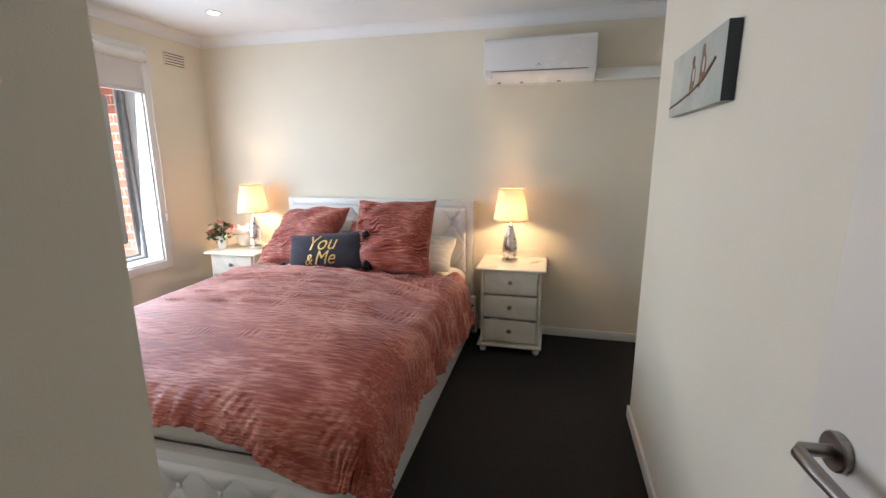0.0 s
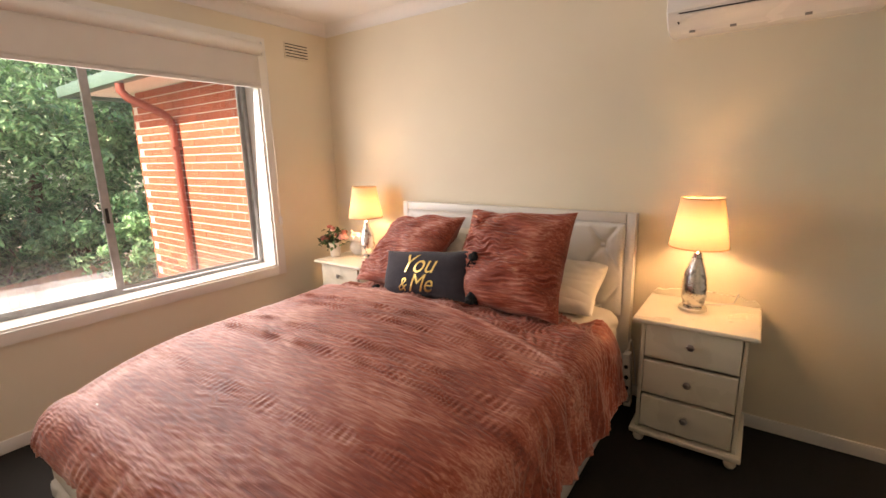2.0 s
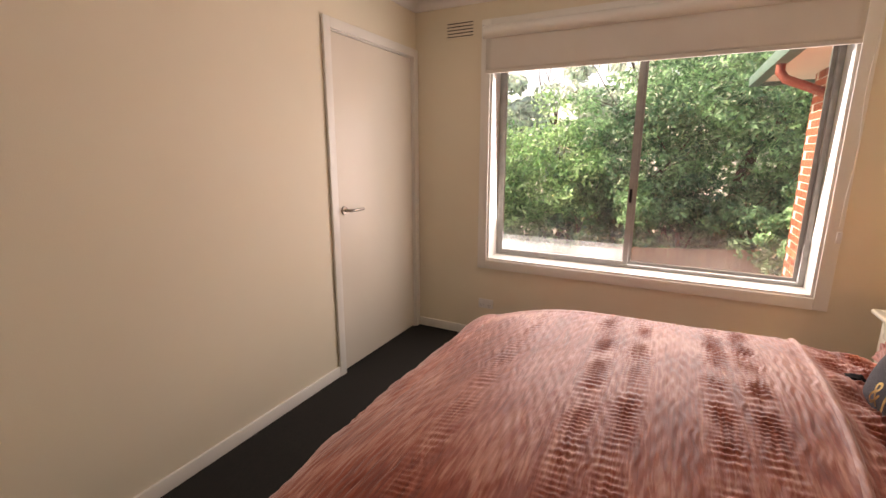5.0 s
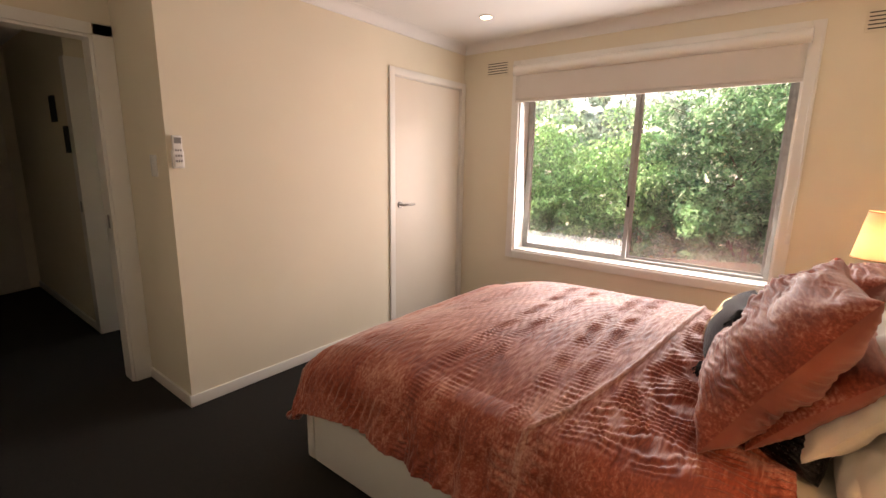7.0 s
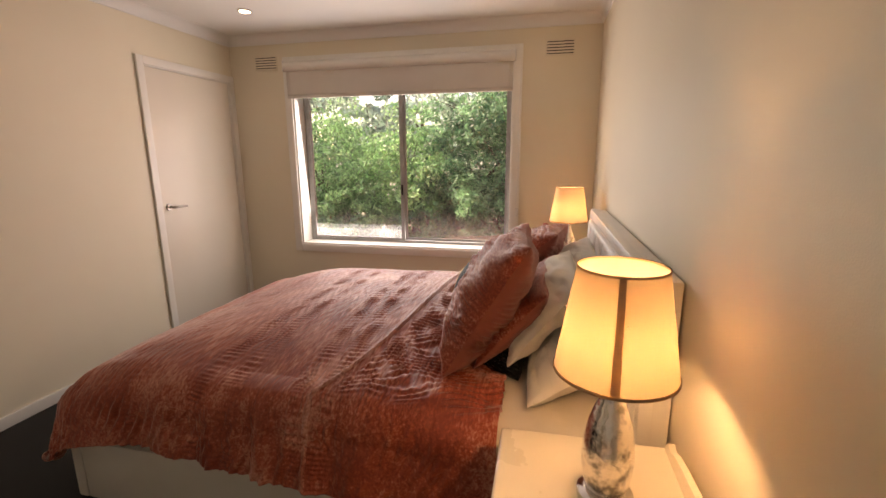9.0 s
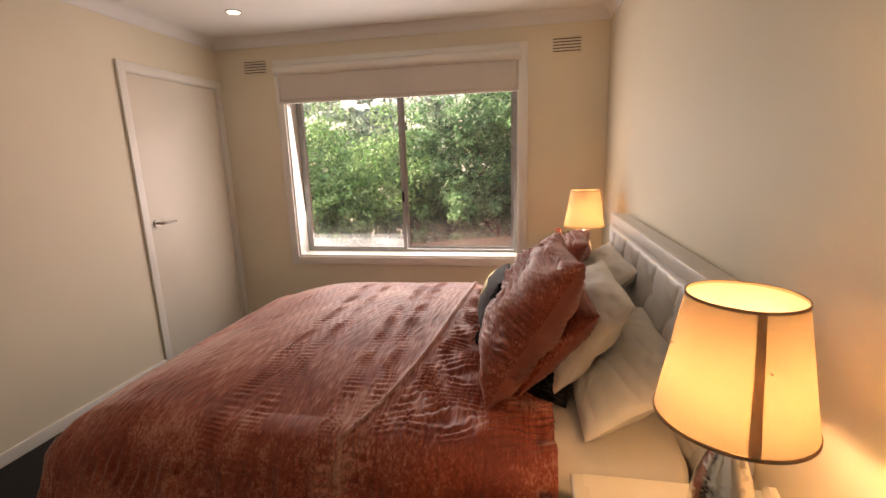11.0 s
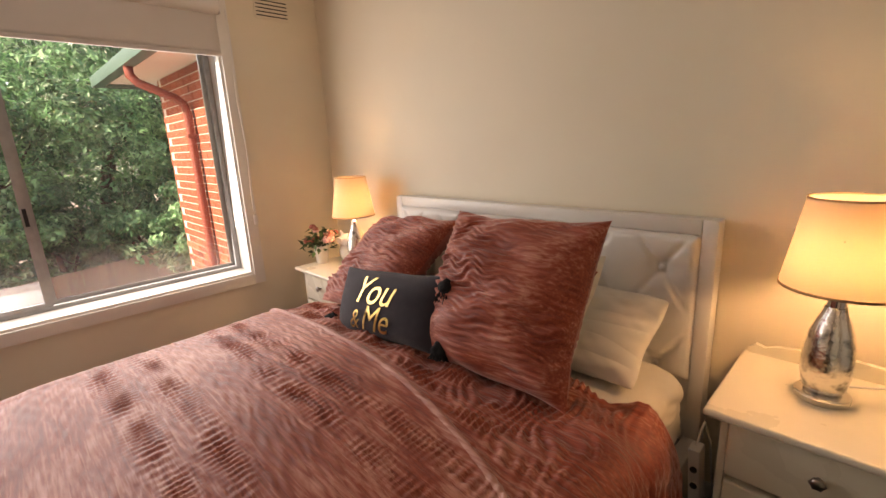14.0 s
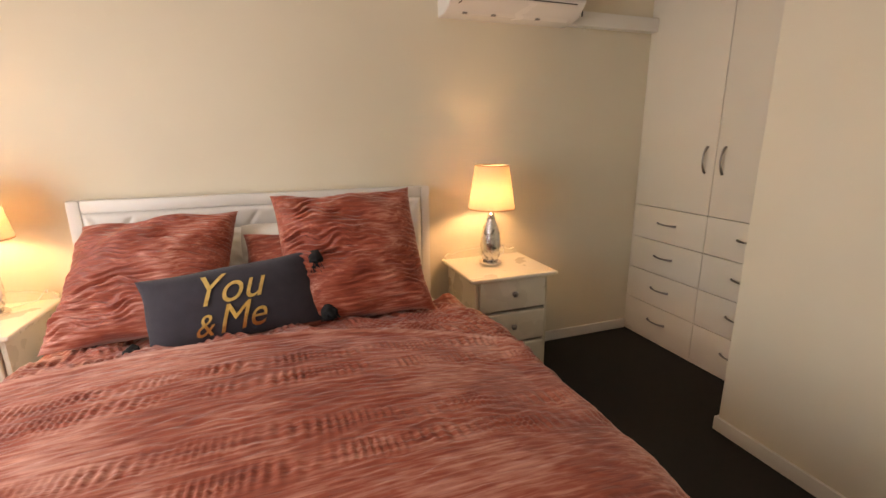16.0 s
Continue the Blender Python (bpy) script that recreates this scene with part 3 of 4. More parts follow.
def bed():
    b = thing("bed", "queen bed with white faux leather tufted base", "bed", Matrix.Translation((BXC, BY0, 0)))
    hw, ln = 0.818, BYH - BY0
    hb = part("headboard", boxes((-hw + 0.004, hw - 0.004, ln + 0.0015, ln + 0.078, 0.03, 1.090), bevel=0.008), LEATHER, b, "buttoned white faux leather headboard")
    part("headboard_border", boxes((-hw, -hw + 0.05, ln - 0.010, ln + 0.03, 0.05, 1.094), (hw - 0.05, hw, ln - 0.010, ln + 0.03, 0.05, 1.094),
                                   (-hw + 0.05, hw - 0.05, ln - 0.010, ln + 0.03, 1.040, 1.094), bevel=0.010), LEATHER, hb)
    (x, f), pts = tufted(1.534, 0.53, 3, 0.26, 0.185, 0.033, odd=1)
    o = new("headboard_padding", mesh_np("headboard_padding", x, f, LEATHER))
    o.parent, o.location = hb, (0, ln + 0.000, 0.508)
    bt = lathe([(0.002, -0.002), (0.010, 0.0), (0.0125, 0.004), (0.010, 0.008), (0.002, 0.010)], 16)
    bme = mesh_of("button", bt, LEATHER, 60)
    for px, pz in pts:
        k = new("button", bme)
        k.parent, k.matrix_local = hb, pose(px, ln + 0.000, 0.508 + pz, 90, 0, 0)
    for s in (-1, 1):
        xo, xi = s * hw, s * (hw - 0.055)
        part("side_rail", boxes((min(xo, xi), max(xo, xi), 0.05, ln + 0.02, 0.015, 0.285), bevel=0.012), LEATHER, b)
    part("foot_rail", boxes((-hw + 0.0, hw - 0.0, -0.004, 0.05, 0.015, 0.285), bevel=0.012), LEATHER, b)
    (x, f), pts = tufted(1.56, 0.20, 1, 0.195, 0.10, 0.10, 0.02, 0.022)
    o = new("foot_padding", mesh_np("foot_padding", x, f, LEATHER))
    o.parent, o.location = b, (0, -0.006, 0.035)
    for px, pz in pts:
        k = new("button", bme)
        k.parent, k.matrix_local = o, pose(px, -0.002, pz, 90, 0, 0)
    part("slat_base", boxes((-hw + 0.06, hw - 0.06, 0.06, ln, 0.20, 0.26)), GREYPLASTIC, b)
    part("foot_strap", boxes((-0.50, -0.46, 0.01, 0.03, 0.284, 0.290)), DARK, b, "small black strap")
    return b


bed()


def mattress():
    x0, x1, y0, y1, z0, z1 = -0.215, 1.330, 2.30, 4.385, 0.262, 0.565

    def fn(u, v):
        # a closed loop round the section, swept along y
        a = 2 * np.pi * u
        hx, hz = (x1 - x0) / 2, (z1 - z0) / 2
        c, s = np.cos(a), np.sin(a)
        n = 7.0
        r = (np.abs(c) ** n + np.abs(s) ** n) ** (-1 / n)
        end = np.clip(np.minimum(v, 1 - v) / 0.035, 0, 1)
        e = 0.90 + 0.10 * np.sqrt(1 - (1 - end) ** 2)
        x = (x0 + x1) / 2 + hx * r * c * e
        z = (z0 + z1) / 2 + hz * r * s * e
        y = y0 + (y1 - y0) * v
        head = np.clip((y - 3.6) / 0.2, 0, 1)
        w = 0.0035 * waves(x + z * 2, y, 10, (2, 7), (0.5, 6), 5) * (1 + 0.6 * head) + 0.006 * head * np.abs(waves(x + z, y, 9, (6, 16), (1, 9), 6))
        return x + w * c, y, z + w * s
    p, f = grid(140, 120, fn)
    m = tagged(new("mattress", mesh_np("mattress", p, f, LINEN)), "white mattress with a creased fitted sheet on the bed", "mattress")
    bm = bmesh.new()
    bm.from_mesh(m.data)
    bmesh.ops.holes_fill(bm, edges=[e for e in bm.edges if e.is_boundary])
    bmesh.ops.remove_doubles(bm, verts=bm.verts, dist=1e-4)
    bmesh.ops.recalc_face_normals(bm, faces=bm.faces)
    bm.to_mesh(m.data)
    bm.free()


mattress()


def duvet():
    cx, ax, y_foot, y_head, top = BXC, 0.728, 2.345, 3.94, 0.655
    r = 0.155

    def qx_n(s):
        return np.clip(s / ax, -1, 1)

    def band_line(s):
        k = np.clip((s + 0.658) / 0.65, 0, 2.3)
        return 3.60 - 0.03 * k - 0.006 * k ** 4

    def fn(u, v):
        # flat cloth coordinates
        half = ax + 0.243 + 0.20
        s = (u - 0.5) * 2 * half
        foot = 0.243 + 0.130
        yy = (y_foot - foot) + v * (y_head + 0.06 - y_foot + foot)
        # the hem is uneven, the left part of the foot end pulled up
        hem = 0.025 * np.sin(s * 7 + 1) + 0.018 * np.sin(s * 17)
        qx = np.clip(s, -ax, ax)
        qy = np.clip(yy, y_foot, None)
        dx, dy = s - qx, yy - qy
        d = np.sqrt(dx ** 2 + dy ** 2) + 1e-9
        nx, ny = dx / d, dy / d
        lift = 1 / (1 + np.exp((s - 0.46) / 0.07))
        side = 0.76 + 0.26 * np.clip((yy - 2.35) / 1.2, 0, 1)
        pull = side * np.abs(nx) ** 2 + (1 - 0.36 * lift) * np.abs(ny) ** 2
        d = np.minimum(d, 0.47) * np.where(d > 1e-6, pull, 1)
        arc = r * np.pi / 2
        over = np.clip(d - arc, 0, None)
        out = np.where(d < arc, r * np.sin(np.clip(d, 0, arc) / r), r + 0.22 * over)
        drop = np.where(d < arc, r * (1 - np.cos(np.clip(d, 0, arc) / r)), r + 0.97 * over)
        x, y, z = cx + qx + nx * out, qy + ny * out, top - drop
        # body of the cloth
        inside = np.clip(1 - d / 0.1, 0, 1)
        z = z + inside * (0.016 * waves(s, yy, 6, (0.2, 0.9), (0.2, 0.9), 3) + 0.012 * (1 - (s / ax) ** 2))
        z = z + 0.012 - 0.018 * (np.abs(qx_n(s)) ** 4) * np.clip((3.65 - yy) / 0.4, 0, 1) - 0.096 * np.clip((y_foot + 0.50 - qy) / 0.50, 0, 1) ** 2
        # folds hanging on the drop, growing towards the hem
        hang = np.clip(d / 0.32, 0, 1) ** 1.3
        along = np.where(np.abs(nx) > np.abs(ny), yy, s)
        corner = np.exp(-(((s - ax) / 0.45) ** 2 + ((yy - y_foot) / 0.5) ** 2))
        fold = (1 + 0.9 * corner) * 0.012 * waves(along + 0.25 * np.sin(4 * along), d, 7, (1.5, 6.0), (0, 1.0), 8) + 0.006 * waves(along + 0.4 * d, d, 9, (7, 24), (0, 6), 9) * (0.6 + 0.5 * waves(along, d, 3, (1, 3), (0, 2), 10))
        x, y = x + nx * hang * fold, y + ny * hang * fold
        z = z + hang * hem * 0.6
        # fine crinkles that run across the bed
        ws, wy = s + 0.02 * waves(s, yy, 5, (1, 5), (2, 8), 15), yy + 0.006 * waves(s, yy, 6, (3, 9), (1, 5), 16)
        cr = 0.0032 * waves(ws, wy, 30, (0.5, 5.0), (20, 62), 11) * (0.6 + 0.5 * waves(s, yy, 6, (0.5, 2.5), (0.5, 3.0), 12))
        cr = cr * (0.30 + 0.40 * np.clip((yy - 2.8) / 0.5, 0, 1)) + 0.0008 * waves(s, yy, 14, (3, 12), (12, 40), 13)
        # gathered rows
        for row, gain in ((2.62, 0.4), (2.93, 0.8), (3.05, 0.7), (3.30, 0.8), (3.40, 0.9)):
            yr = row + 0.012 * np.sin(s * 3.1 + row * 9)
            w = np.exp(-((yy - yr) / 0.034) ** 2)
            cr = cr + gain * 0.0034 * w * np.sin(2 * np.pi * (s / 0.023 + 0.75 * np.sin(s * 19 + row * 5) + 0.5 * np.sin(s * 7.3 + row) + 4 * (yy - row) * np.sin(s * 5 + row * 2))) * np.clip(0.75 + 0.45 * waves(s + row * 3.3, yy, 4, (1.5, 6), (1, 6), int(row * 100)), 0, 1.4)
        line = band_line(s)
        cr = cr + 0.008 * np.exp(-((yy - line) / 0.016) ** 2)
        # puckers between the stitched band and the pillows
        puck = np.clip((yy - line - 0.02) / 0.04, 0, 1)
        lean = s + 0.35 * (yy - line) + 0.012 * np.sin(s * 23) + 0.02 * waves(s, yy, 4, (1, 4), (1, 4), 31)
        cr = cr + 0.0052 * puck * np.clip(1.1 - (np.abs(s) - ax) / 0.10, 0, 1) * np.sin(2 * np.pi * lean / 0.036) * np.clip(0.7 + 0.5 * waves(s, yy, 5, (2, 6), (4, 11), 33), 0, 1.3)
        # near the pillows the cloth sinks and bunches
        z = z - 0.045 * np.clip((yy - 3.55) / 0.3, 0, 1) - 0.02 * np.clip((yy - 3.85) / 0.1, 0, 1)
        z = z + 0.010 * np.clip((yy - 3.55) / 0.2, 0, 1) * waves(s, yy, 6, (2, 5), (1, 4), 21)
        up = np.clip(1 - d / arc, 0, 1)
        return x + nx * cr * (1 - up), y + ny * cr * (1 - up), z + cr * (0.35 + 0.65 * up)
    p, f = grid(460, 420, fn)
    th = thing("duvet", "dusty pink crushed velvet duvet with gathered rows on the bed", "duvet", Matrix.Identity(4))
    o = new("cover", mesh_np("cover", p, f, VELVET))
    o.parent = th

    def strip(u, v):
        s = (u - 0.5) * 2 * (ax + 0.443)
        x, y, z = fn(u, (band_line(s) + 0.022 * (v - 0.5) - y_foot + 0.373) / (y_head + 0.06 - y_foot + 0.373))
        return x, y, z + 0.006 * np.sin(np.pi * v) + 0.0015
    p, f = grid(460, 4, strip)
    band = new("stitched_band", mesh_np("stitched_band", p, f, VELVETBAND))
    band.parent = th
    tagged(band, "raised stitched band, its highlight put in as paler colour")
    s = o.modifiers.new("thickness", "SOLIDIFY")
    s.thickness, s.offset = 0.018, -1
    return th


duvet()


def pillow(name, w, h, t, m, front, back, label, category, seed=1, crinkle=0.004, pinch=0.07, freq=((0.5, 8), (24, 62)), group="", soft=2.4, rounded=0.0):
    """A cushion standing on its lower edge at the origin, its face towards -y."""
    th = thing(name, label, category, m, group)

    def side(sign, mat, pname, lab):
        def fn(u, v):
            a, b = 2 * u - 1, 2 * v - 1
            ro = np.sqrt(1 - rounded * b ** 4)
            x = w / 2 * a * ro * (1 - pinch * (1 - b ** 2) + 0.010 * np.sin(5 * b + seed))
            z = h / 2 + h / 2 * b * np.sqrt(1 - rounded * a ** 4) * (1 - pinch * (1 - a ** 2) + 0.012 * np.sin(6 * a + seed))
            body = ((1 - np.abs(a) ** soft) * (1 - np.abs(b) ** soft)).clip(0, 1) ** 0.5
            y = sign * t / 2 * body
            env = np.clip(body * 2.5, 0, 1)
            k = crinkle * (0.55 * waves(x + 0.02 * np.sin(14 * z + seed), z + 0.008 * waves(x, z, 5, (3, 9), (2, 6), seed + 8), 26, freq[0], freq[1], seed) * (0.6 + 0.4 * waves(x, z, 4, (0.5, 2), (0.5, 3), seed + 3)) + 0.75 * waves(x, z, 6, (1, 4), (2, 7), seed + 5) + 0.30 * np.abs(waves(x + 0.03 * np.sin(9 * z), z, 7, (0.5, 4), (6, 15), seed + 6)))
            y = y + sign * env * k
            return x, y, z
        p, f = grid(100, 200, fn, flip=sign > 0)
        o = new(pname, mesh_np(pname, p, f, mat))
        o.parent = th
        return tagged(o, lab)
    side(-1, front, "front_panel", "")
    side(1, back, "back_panel", "plain smooth back" if back is not front else "")
    return th


WHITEF = ((2, 12), (3, 18))
pillow("pillow", 0.70, 0.385, 0.15, pose(0.912, 4.080, 0.590, -57, 0, 0), LINEN, LINEN, "creased white cotton pillow leaning low on the headboard", "pillow", 31, 0.0085, 0.05, WHITEF, "white pillows", 2.3, 0.06)
pillow("pillow", 0.67, 0.42, 0.17, pose(0.755, 4.000, 0.640, -37, 0, 0), LINEN, LINEN, "white cotton pillow standing behind the pink pillow", "pillow", 37, 0.008, 0.05, WHITEF, "white pillows", 2.3, 0.06)
pillow("pillow", 0.68, 0.44, 0.17, pose(0.17, 4.08, 0.63, -46, 0, 0), LINEN, LINEN, "white cotton pillow leaning behind pink ones", "pillow", 41, 0.0075, 0.05, WHITEF, "white pillows", 2.3, 0.06)
pillow("pillow", 0.66, 0.40, 0.16, pose(0.76, 3.900, 0.635, -40, 0, -3), VELVET, PINKBACK, "pink crinkled velvet pillow standing between others", "pillow", 45)
pillow("euro_cushion", 0.60, 0.575, 0.24, pose(0.895, 3.765, 0.632, -31.5, -1, 3), VELVET, PINKBACK, "large square dusty pink crushed velvet cushion", "cushion", 51, 0.0125, 0.075, group="square cushions")
pillow("euro_cushion", 0.61, 0.565, 0.22, pose(0.10, 3.800, 0.662, -50, -4, -8), VELVET, PINKBACK, "large square dusty pink crushed velvet cushion", "cushion", 57, 0.0125, 0.075, group="square cushions")
pillow("sequin_cushion", 0.18, 0.15, 0.11, pose(1.02, 3.97, 0.585, -30, 0, 60), SEQUIN, SEQUIN, "black sequinned cushion tucked behind the pink ones", "cushion", 61, 0.004, 0.06)


def text_mesh(body, size, shear):
    c = bpy.data.curves.new("lettering", "FONT")
    c.body, c.size, c.shear, c.resolution_u, c.offset = body, size, shear, 6, 0.0
    o = bpy.data.objects.new("lettering", c)
    scene.collection.objects.link(o)
    bpy.context.view_layer.update()
    me = bpy.data.meshes.new_from_object(o.evaluated_get(bpy.context.evaluated_depsgraph_get()))
    bpy.data.objects.remove(o)
    bpy.data.curves.remove(c)
    return me


def word_cushion():
    w, h, t = 0.59, 0.275, 0.17
    th = pillow("word_cushion", w, h, t, pose(0.442, 3.728, 0.646, -23, -5.5, 3), CHARCOAL, CHARCOAL,
                "charcoal oblong cushion with gold You and Me lettering and tassels", "cushion", 71, 0.0016, 0.05, ((1, 5), (1, 5)))

    def surface(x, z):
        a, b = np.clip(2 * x / w, -0.98, 0.98), np.clip(2 * (z - h / 2) / h, -0.98, 0.98)
        return -t / 2 * ((1 - abs(a) ** 2.4) * (1 - abs(b) ** 2.4)) ** 0.5

    for body, size, x, z in (("You", 0.150, -0.125, 0.136), ("&", 0.105, -0.135, 0.036), ("Me", 0.135, -0.062, 0.036)):
        me = text_mesh(body, size, 0.42)
        bm = bmesh.new()
        bm.from_mesh(me)
        bmesh.ops.triangulate(bm, faces=bm.faces)
        bmesh.ops.subdivide_edges(bm, edges=[e for e in bm.edges if e.calc_length() > 0.012], cuts=2)
        for v in bm.verts:
            px, pz = x + v.co.x * 0.92, z + v.co.y
            v.co = (px, surface(px, pz) - 0.0055, pz)
        bmesh.ops.recalc_face_normals(bm, faces=bm.faces)
        part("lettering", bm, GOLD, th, "gold foil lettering", 60)
    for x, z, dx in ((-0.295, 0.062, -0.035), (0.295, 0.262, 0.012), (0.295, 0.052, 0.02)):
        bm = ball(0.028, (x + dx, -0.022, z - 0.03), (1.0, 1.0, 1.25), 3, 0.012)
        for k in range(40):
            a, b = random.uniform(0, 6.28), random.uniform(0, 1)
            q = Vector((x + dx + 0.018 * b * math.cos(a), -0.022 + 0.018 * b * math.sin(a), z - 0.035))
            e = q + Vector((0.022 * math.cos(a), 0.022 * math.sin(a), -0.040 - random.uniform(0, 0.012)))
            if z < 0.1:
                e.z = max(e.z, z - 0.06)
            s = tube([q, (q + e) / 2 + Vector((0, 0, 0.004)), e], 0.0016, 4)
            tmp = bpy.data.meshes.new("strand")
            s.to_mesh(tmp)
            s.free()
            bm.from_mesh(tmp)
            bpy.data.meshes.remove(tmp)
        part("tassel", bm, BLACKYARN, th, "black yarn tassel", 60)


word_cushion()


# ---- bedside tables and lamps ----
def bedside():
    n = thing("bedside_table", "cream painted three drawer bedside table with carved knobs", "bedside table", Matrix.Translation((1.717, 4.262, 0)), "bedside tables")
    W, D, Z = 0.213, 0.205, 0.655
    for a in (-W, W - 0.018):
        part("side_panel", boxes((a, a + 0.018, -D + 0.006, D, 0.075, Z - 0.022), bevel=0.002), CREAM, n)
    part("back_panel", boxes((-W + 0.018, W - 0.018, D - 0.012, D, 0.075, Z - 0.022)), CREAM, n)
    for a, b in ((0.075, 0.09), (0.26, 0.27), (0.445, 0.455)):
        part("drawer_rail", boxes((-W + 0.018, W - 0.018, -D + 0.03, D - 0.012, a, b), bevel=0.002), CREAM, n)
    top = part("top", box(bmesh.new(), -0.25, 0.25, -0.242, D + 0.01, Z - 0.022, Z, 0.010, 3), CREAM, n)
    bm = bmesh.new()
    # shaped upstand along the back of the top
    pts = [(-0.235, 0.0), (-0.235, 0.018), (-0.215, 0.034), (-0.19, 0.026), (-0.16, 0.038), (-0.10, 0.046), (0, 0.052), (0.10, 0.046), (0.16, 0.038), (0.19, 0.026), (0.215, 0.034), (0.235, 0.018), (0.235, 0.0)]
    f = [bm.verts.new((x, D - 0.012, Z + z)) for x, z in pts]
    g = [bm.verts.new((x, D + 0.004, Z + z)) for x, z in pts]
    bm.faces.new(f[::-1])
    bm.faces.new(g)
    for k in range(len(pts)):
        j = (k + 1) % len(pts)
        bm.faces.new((f[k], f[j], g[j], g[k]))
    bmesh.ops.recalc_face_normals(bm, faces=bm.faces)
    part("upstand", bm, CREAM, top, "shaped back rail")
    part("base_moulding", box(bmesh.new(), -0.235, 0.235, -0.230, D + 0.004, 0.052, 0.078, 0.009, 3), CREAM, n)
    for k, (z0, z1) in enumerate(((0.092, 0.258), (0.274, 0.442), (0.459, 0.627))):
        bm = box(bmesh.new(), -W + 0.021, W - 0.021, -D - 0.006, -D + 0.03, z0, z1, 0.007, 3)
        d = part("drawer", bm, CREAM, n)
        kn = lathe([(0.006, 0), (0.006, 0.010), (0.010, 0.013), (0.0155, 0.018), (0.0165, 0.023), (0.013, 0.028), (0.005, 0.030)], 12)
        for v in kn.verts:
            a = math.atan2(v.co.y, v.co.x)
            if v.co.z > 0.012:
                v.co.x *= 1 + 0.10 * math.cos(6 * a)
                v.co.y *= 1 + 0.10 * math.cos(6 * a)
        part("knob", kn, NICKEL, d, "small fluted metal knob", 60, pose(0, -D - 0.006, (z0 + z1) / 2 + 0.01, 90, 0, 0))
    for x in (-0.195, 0.195):
        for y in (-0.185, 0.165):
            part("bun_foot", lathe([(0.010, 0), (0.020, 0.004), (0.026, 0.018), (0.024, 0.032), (0.016, 0.040), (0.018, 0.052)], 20, (x, y)), CREAM, n, "", 50)
    return n


ns = bedside()
copy_thing(ns, Matrix.Translation((-0.612, 4.27, 0)))


def lamp():
    l = thing("table_lamp", "lit table lamp, mercury glass base and cream cloth shade", "table lamp", Matrix.Translation((1.687, 4.276, 0.6555)), "bedside lamps")
    part("foot", lathe([(0.060, 0), (0.062, 0.003), (0.062, 0.016), (0.058, 0.020), (0.040, 0.022)], 40), CHROME, l, "chrome disc foot", 40)
    part("body", lathe([(0.040, 0.022), (0.049, 0.040), (0.055, 0.075), (0.057, 0.110), (0.054, 0.150), (0.047, 0.190), (0.036, 0.225), (0.026, 0.248), (0.024, 0.262)], 48), MERCURY, l, "crackled mercury glass body", 80)
    part("neck", lathe([(0.020, 0.262), (0.020, 0.285), (0.014, 0.290), (0.014, 0.330)], 24), CHROME, l)
    z0, z1, r0, r1 = 0.317, 0.547, 0.128, 0.090
    bm = lathe([(r0, z0), (r1, z1)], 64, closed=False)
    sh = part("shade", bm, SHADE, l, "cream cloth drum shade", 80)
    part("shade_rim", lathe([(r0 - 0.001, z0 - 0.002), (r0 + 0.0015, z0 - 0.002), (r0 + 0.0015, z0 + 0.004), (r0 - 0.001, z0 + 0.004), (r0 - 0.001, z0 - 0.002)], 64, closed=False), PINKTAN, sh)
    part("shade_rim", lathe([(r1 - 0.001, z1 - 0.003), (r1 + 0.0015, z1 - 0.003), (r1 + 0.0015, z1 + 0.002), (r1 - 0.001, z1 + 0.002), (r1 - 0.001, z1 - 0.003)], 64, closed=False), PINKTAN, sh)
    # overlapped seam
    bm = bmesh.new()
    a0, a1 = radians(-12), radians(-4)
    q = []
    for r, z in ((r0 + 0.001, z0), (r1 + 0.001, z1)):
        q.append([bm.verts.new((r * math.cos(a), r * math.sin(a), z)) for a in (a0, (a0 + a1) / 2, a1)])
    for k in range(2):
        bm.faces.new((q[0][k], q[0][k + 1], q[1][k + 1], q[1][k]))
    part("shade_seam", bm, SEAM, sh, "darker overlapped seam")
    part("bulb", ball(0.024, (0, 0, 0.395), (1, 1, 1.25), 3), BULB, l, "glowing warm bulb", 180)
    part("shade_carrier", boxes((-r1 - 0.02, r1 + 0.02, -0.0015, 0.0015, 0.455, 0.458), (-0.0015, 0.0015, -r1 - 0.02, r1 + 0.02, 0.455, 0.458)), CHROME, l)
    return l


lp = lamp()
copy_thing(lp, pose(-0.535, 4.292, 0.6555, 0, 0, 140))


def cord(name, pts, label):
    single(name, tube(pts, 0.003, 6), PLASTIC, label, "cable", smooth=80)


cord("lamp_cord", [(1.69, 4.338, 0.659), (1.72, 4.37, 0.659), (1.79, 4.41, 0.660), (1.85, 4.435, 0.668), (1.865, 4.4695, 0.71), (1.865, 4.478, 0.55), (1.85, 4.476, 0.2)], "white lamp cord trailing behind the bedside table")
cord("lamp_cord", [(-0.546, 4.348, 0.659), (-0.49, 4.40, 0.659), (-0.44, 4.44, 0.664), (-0.42, 4.4795, 0.70), (-0.42, 4.486, 0.4)], "white lamp cord trailing behind the bedside table")


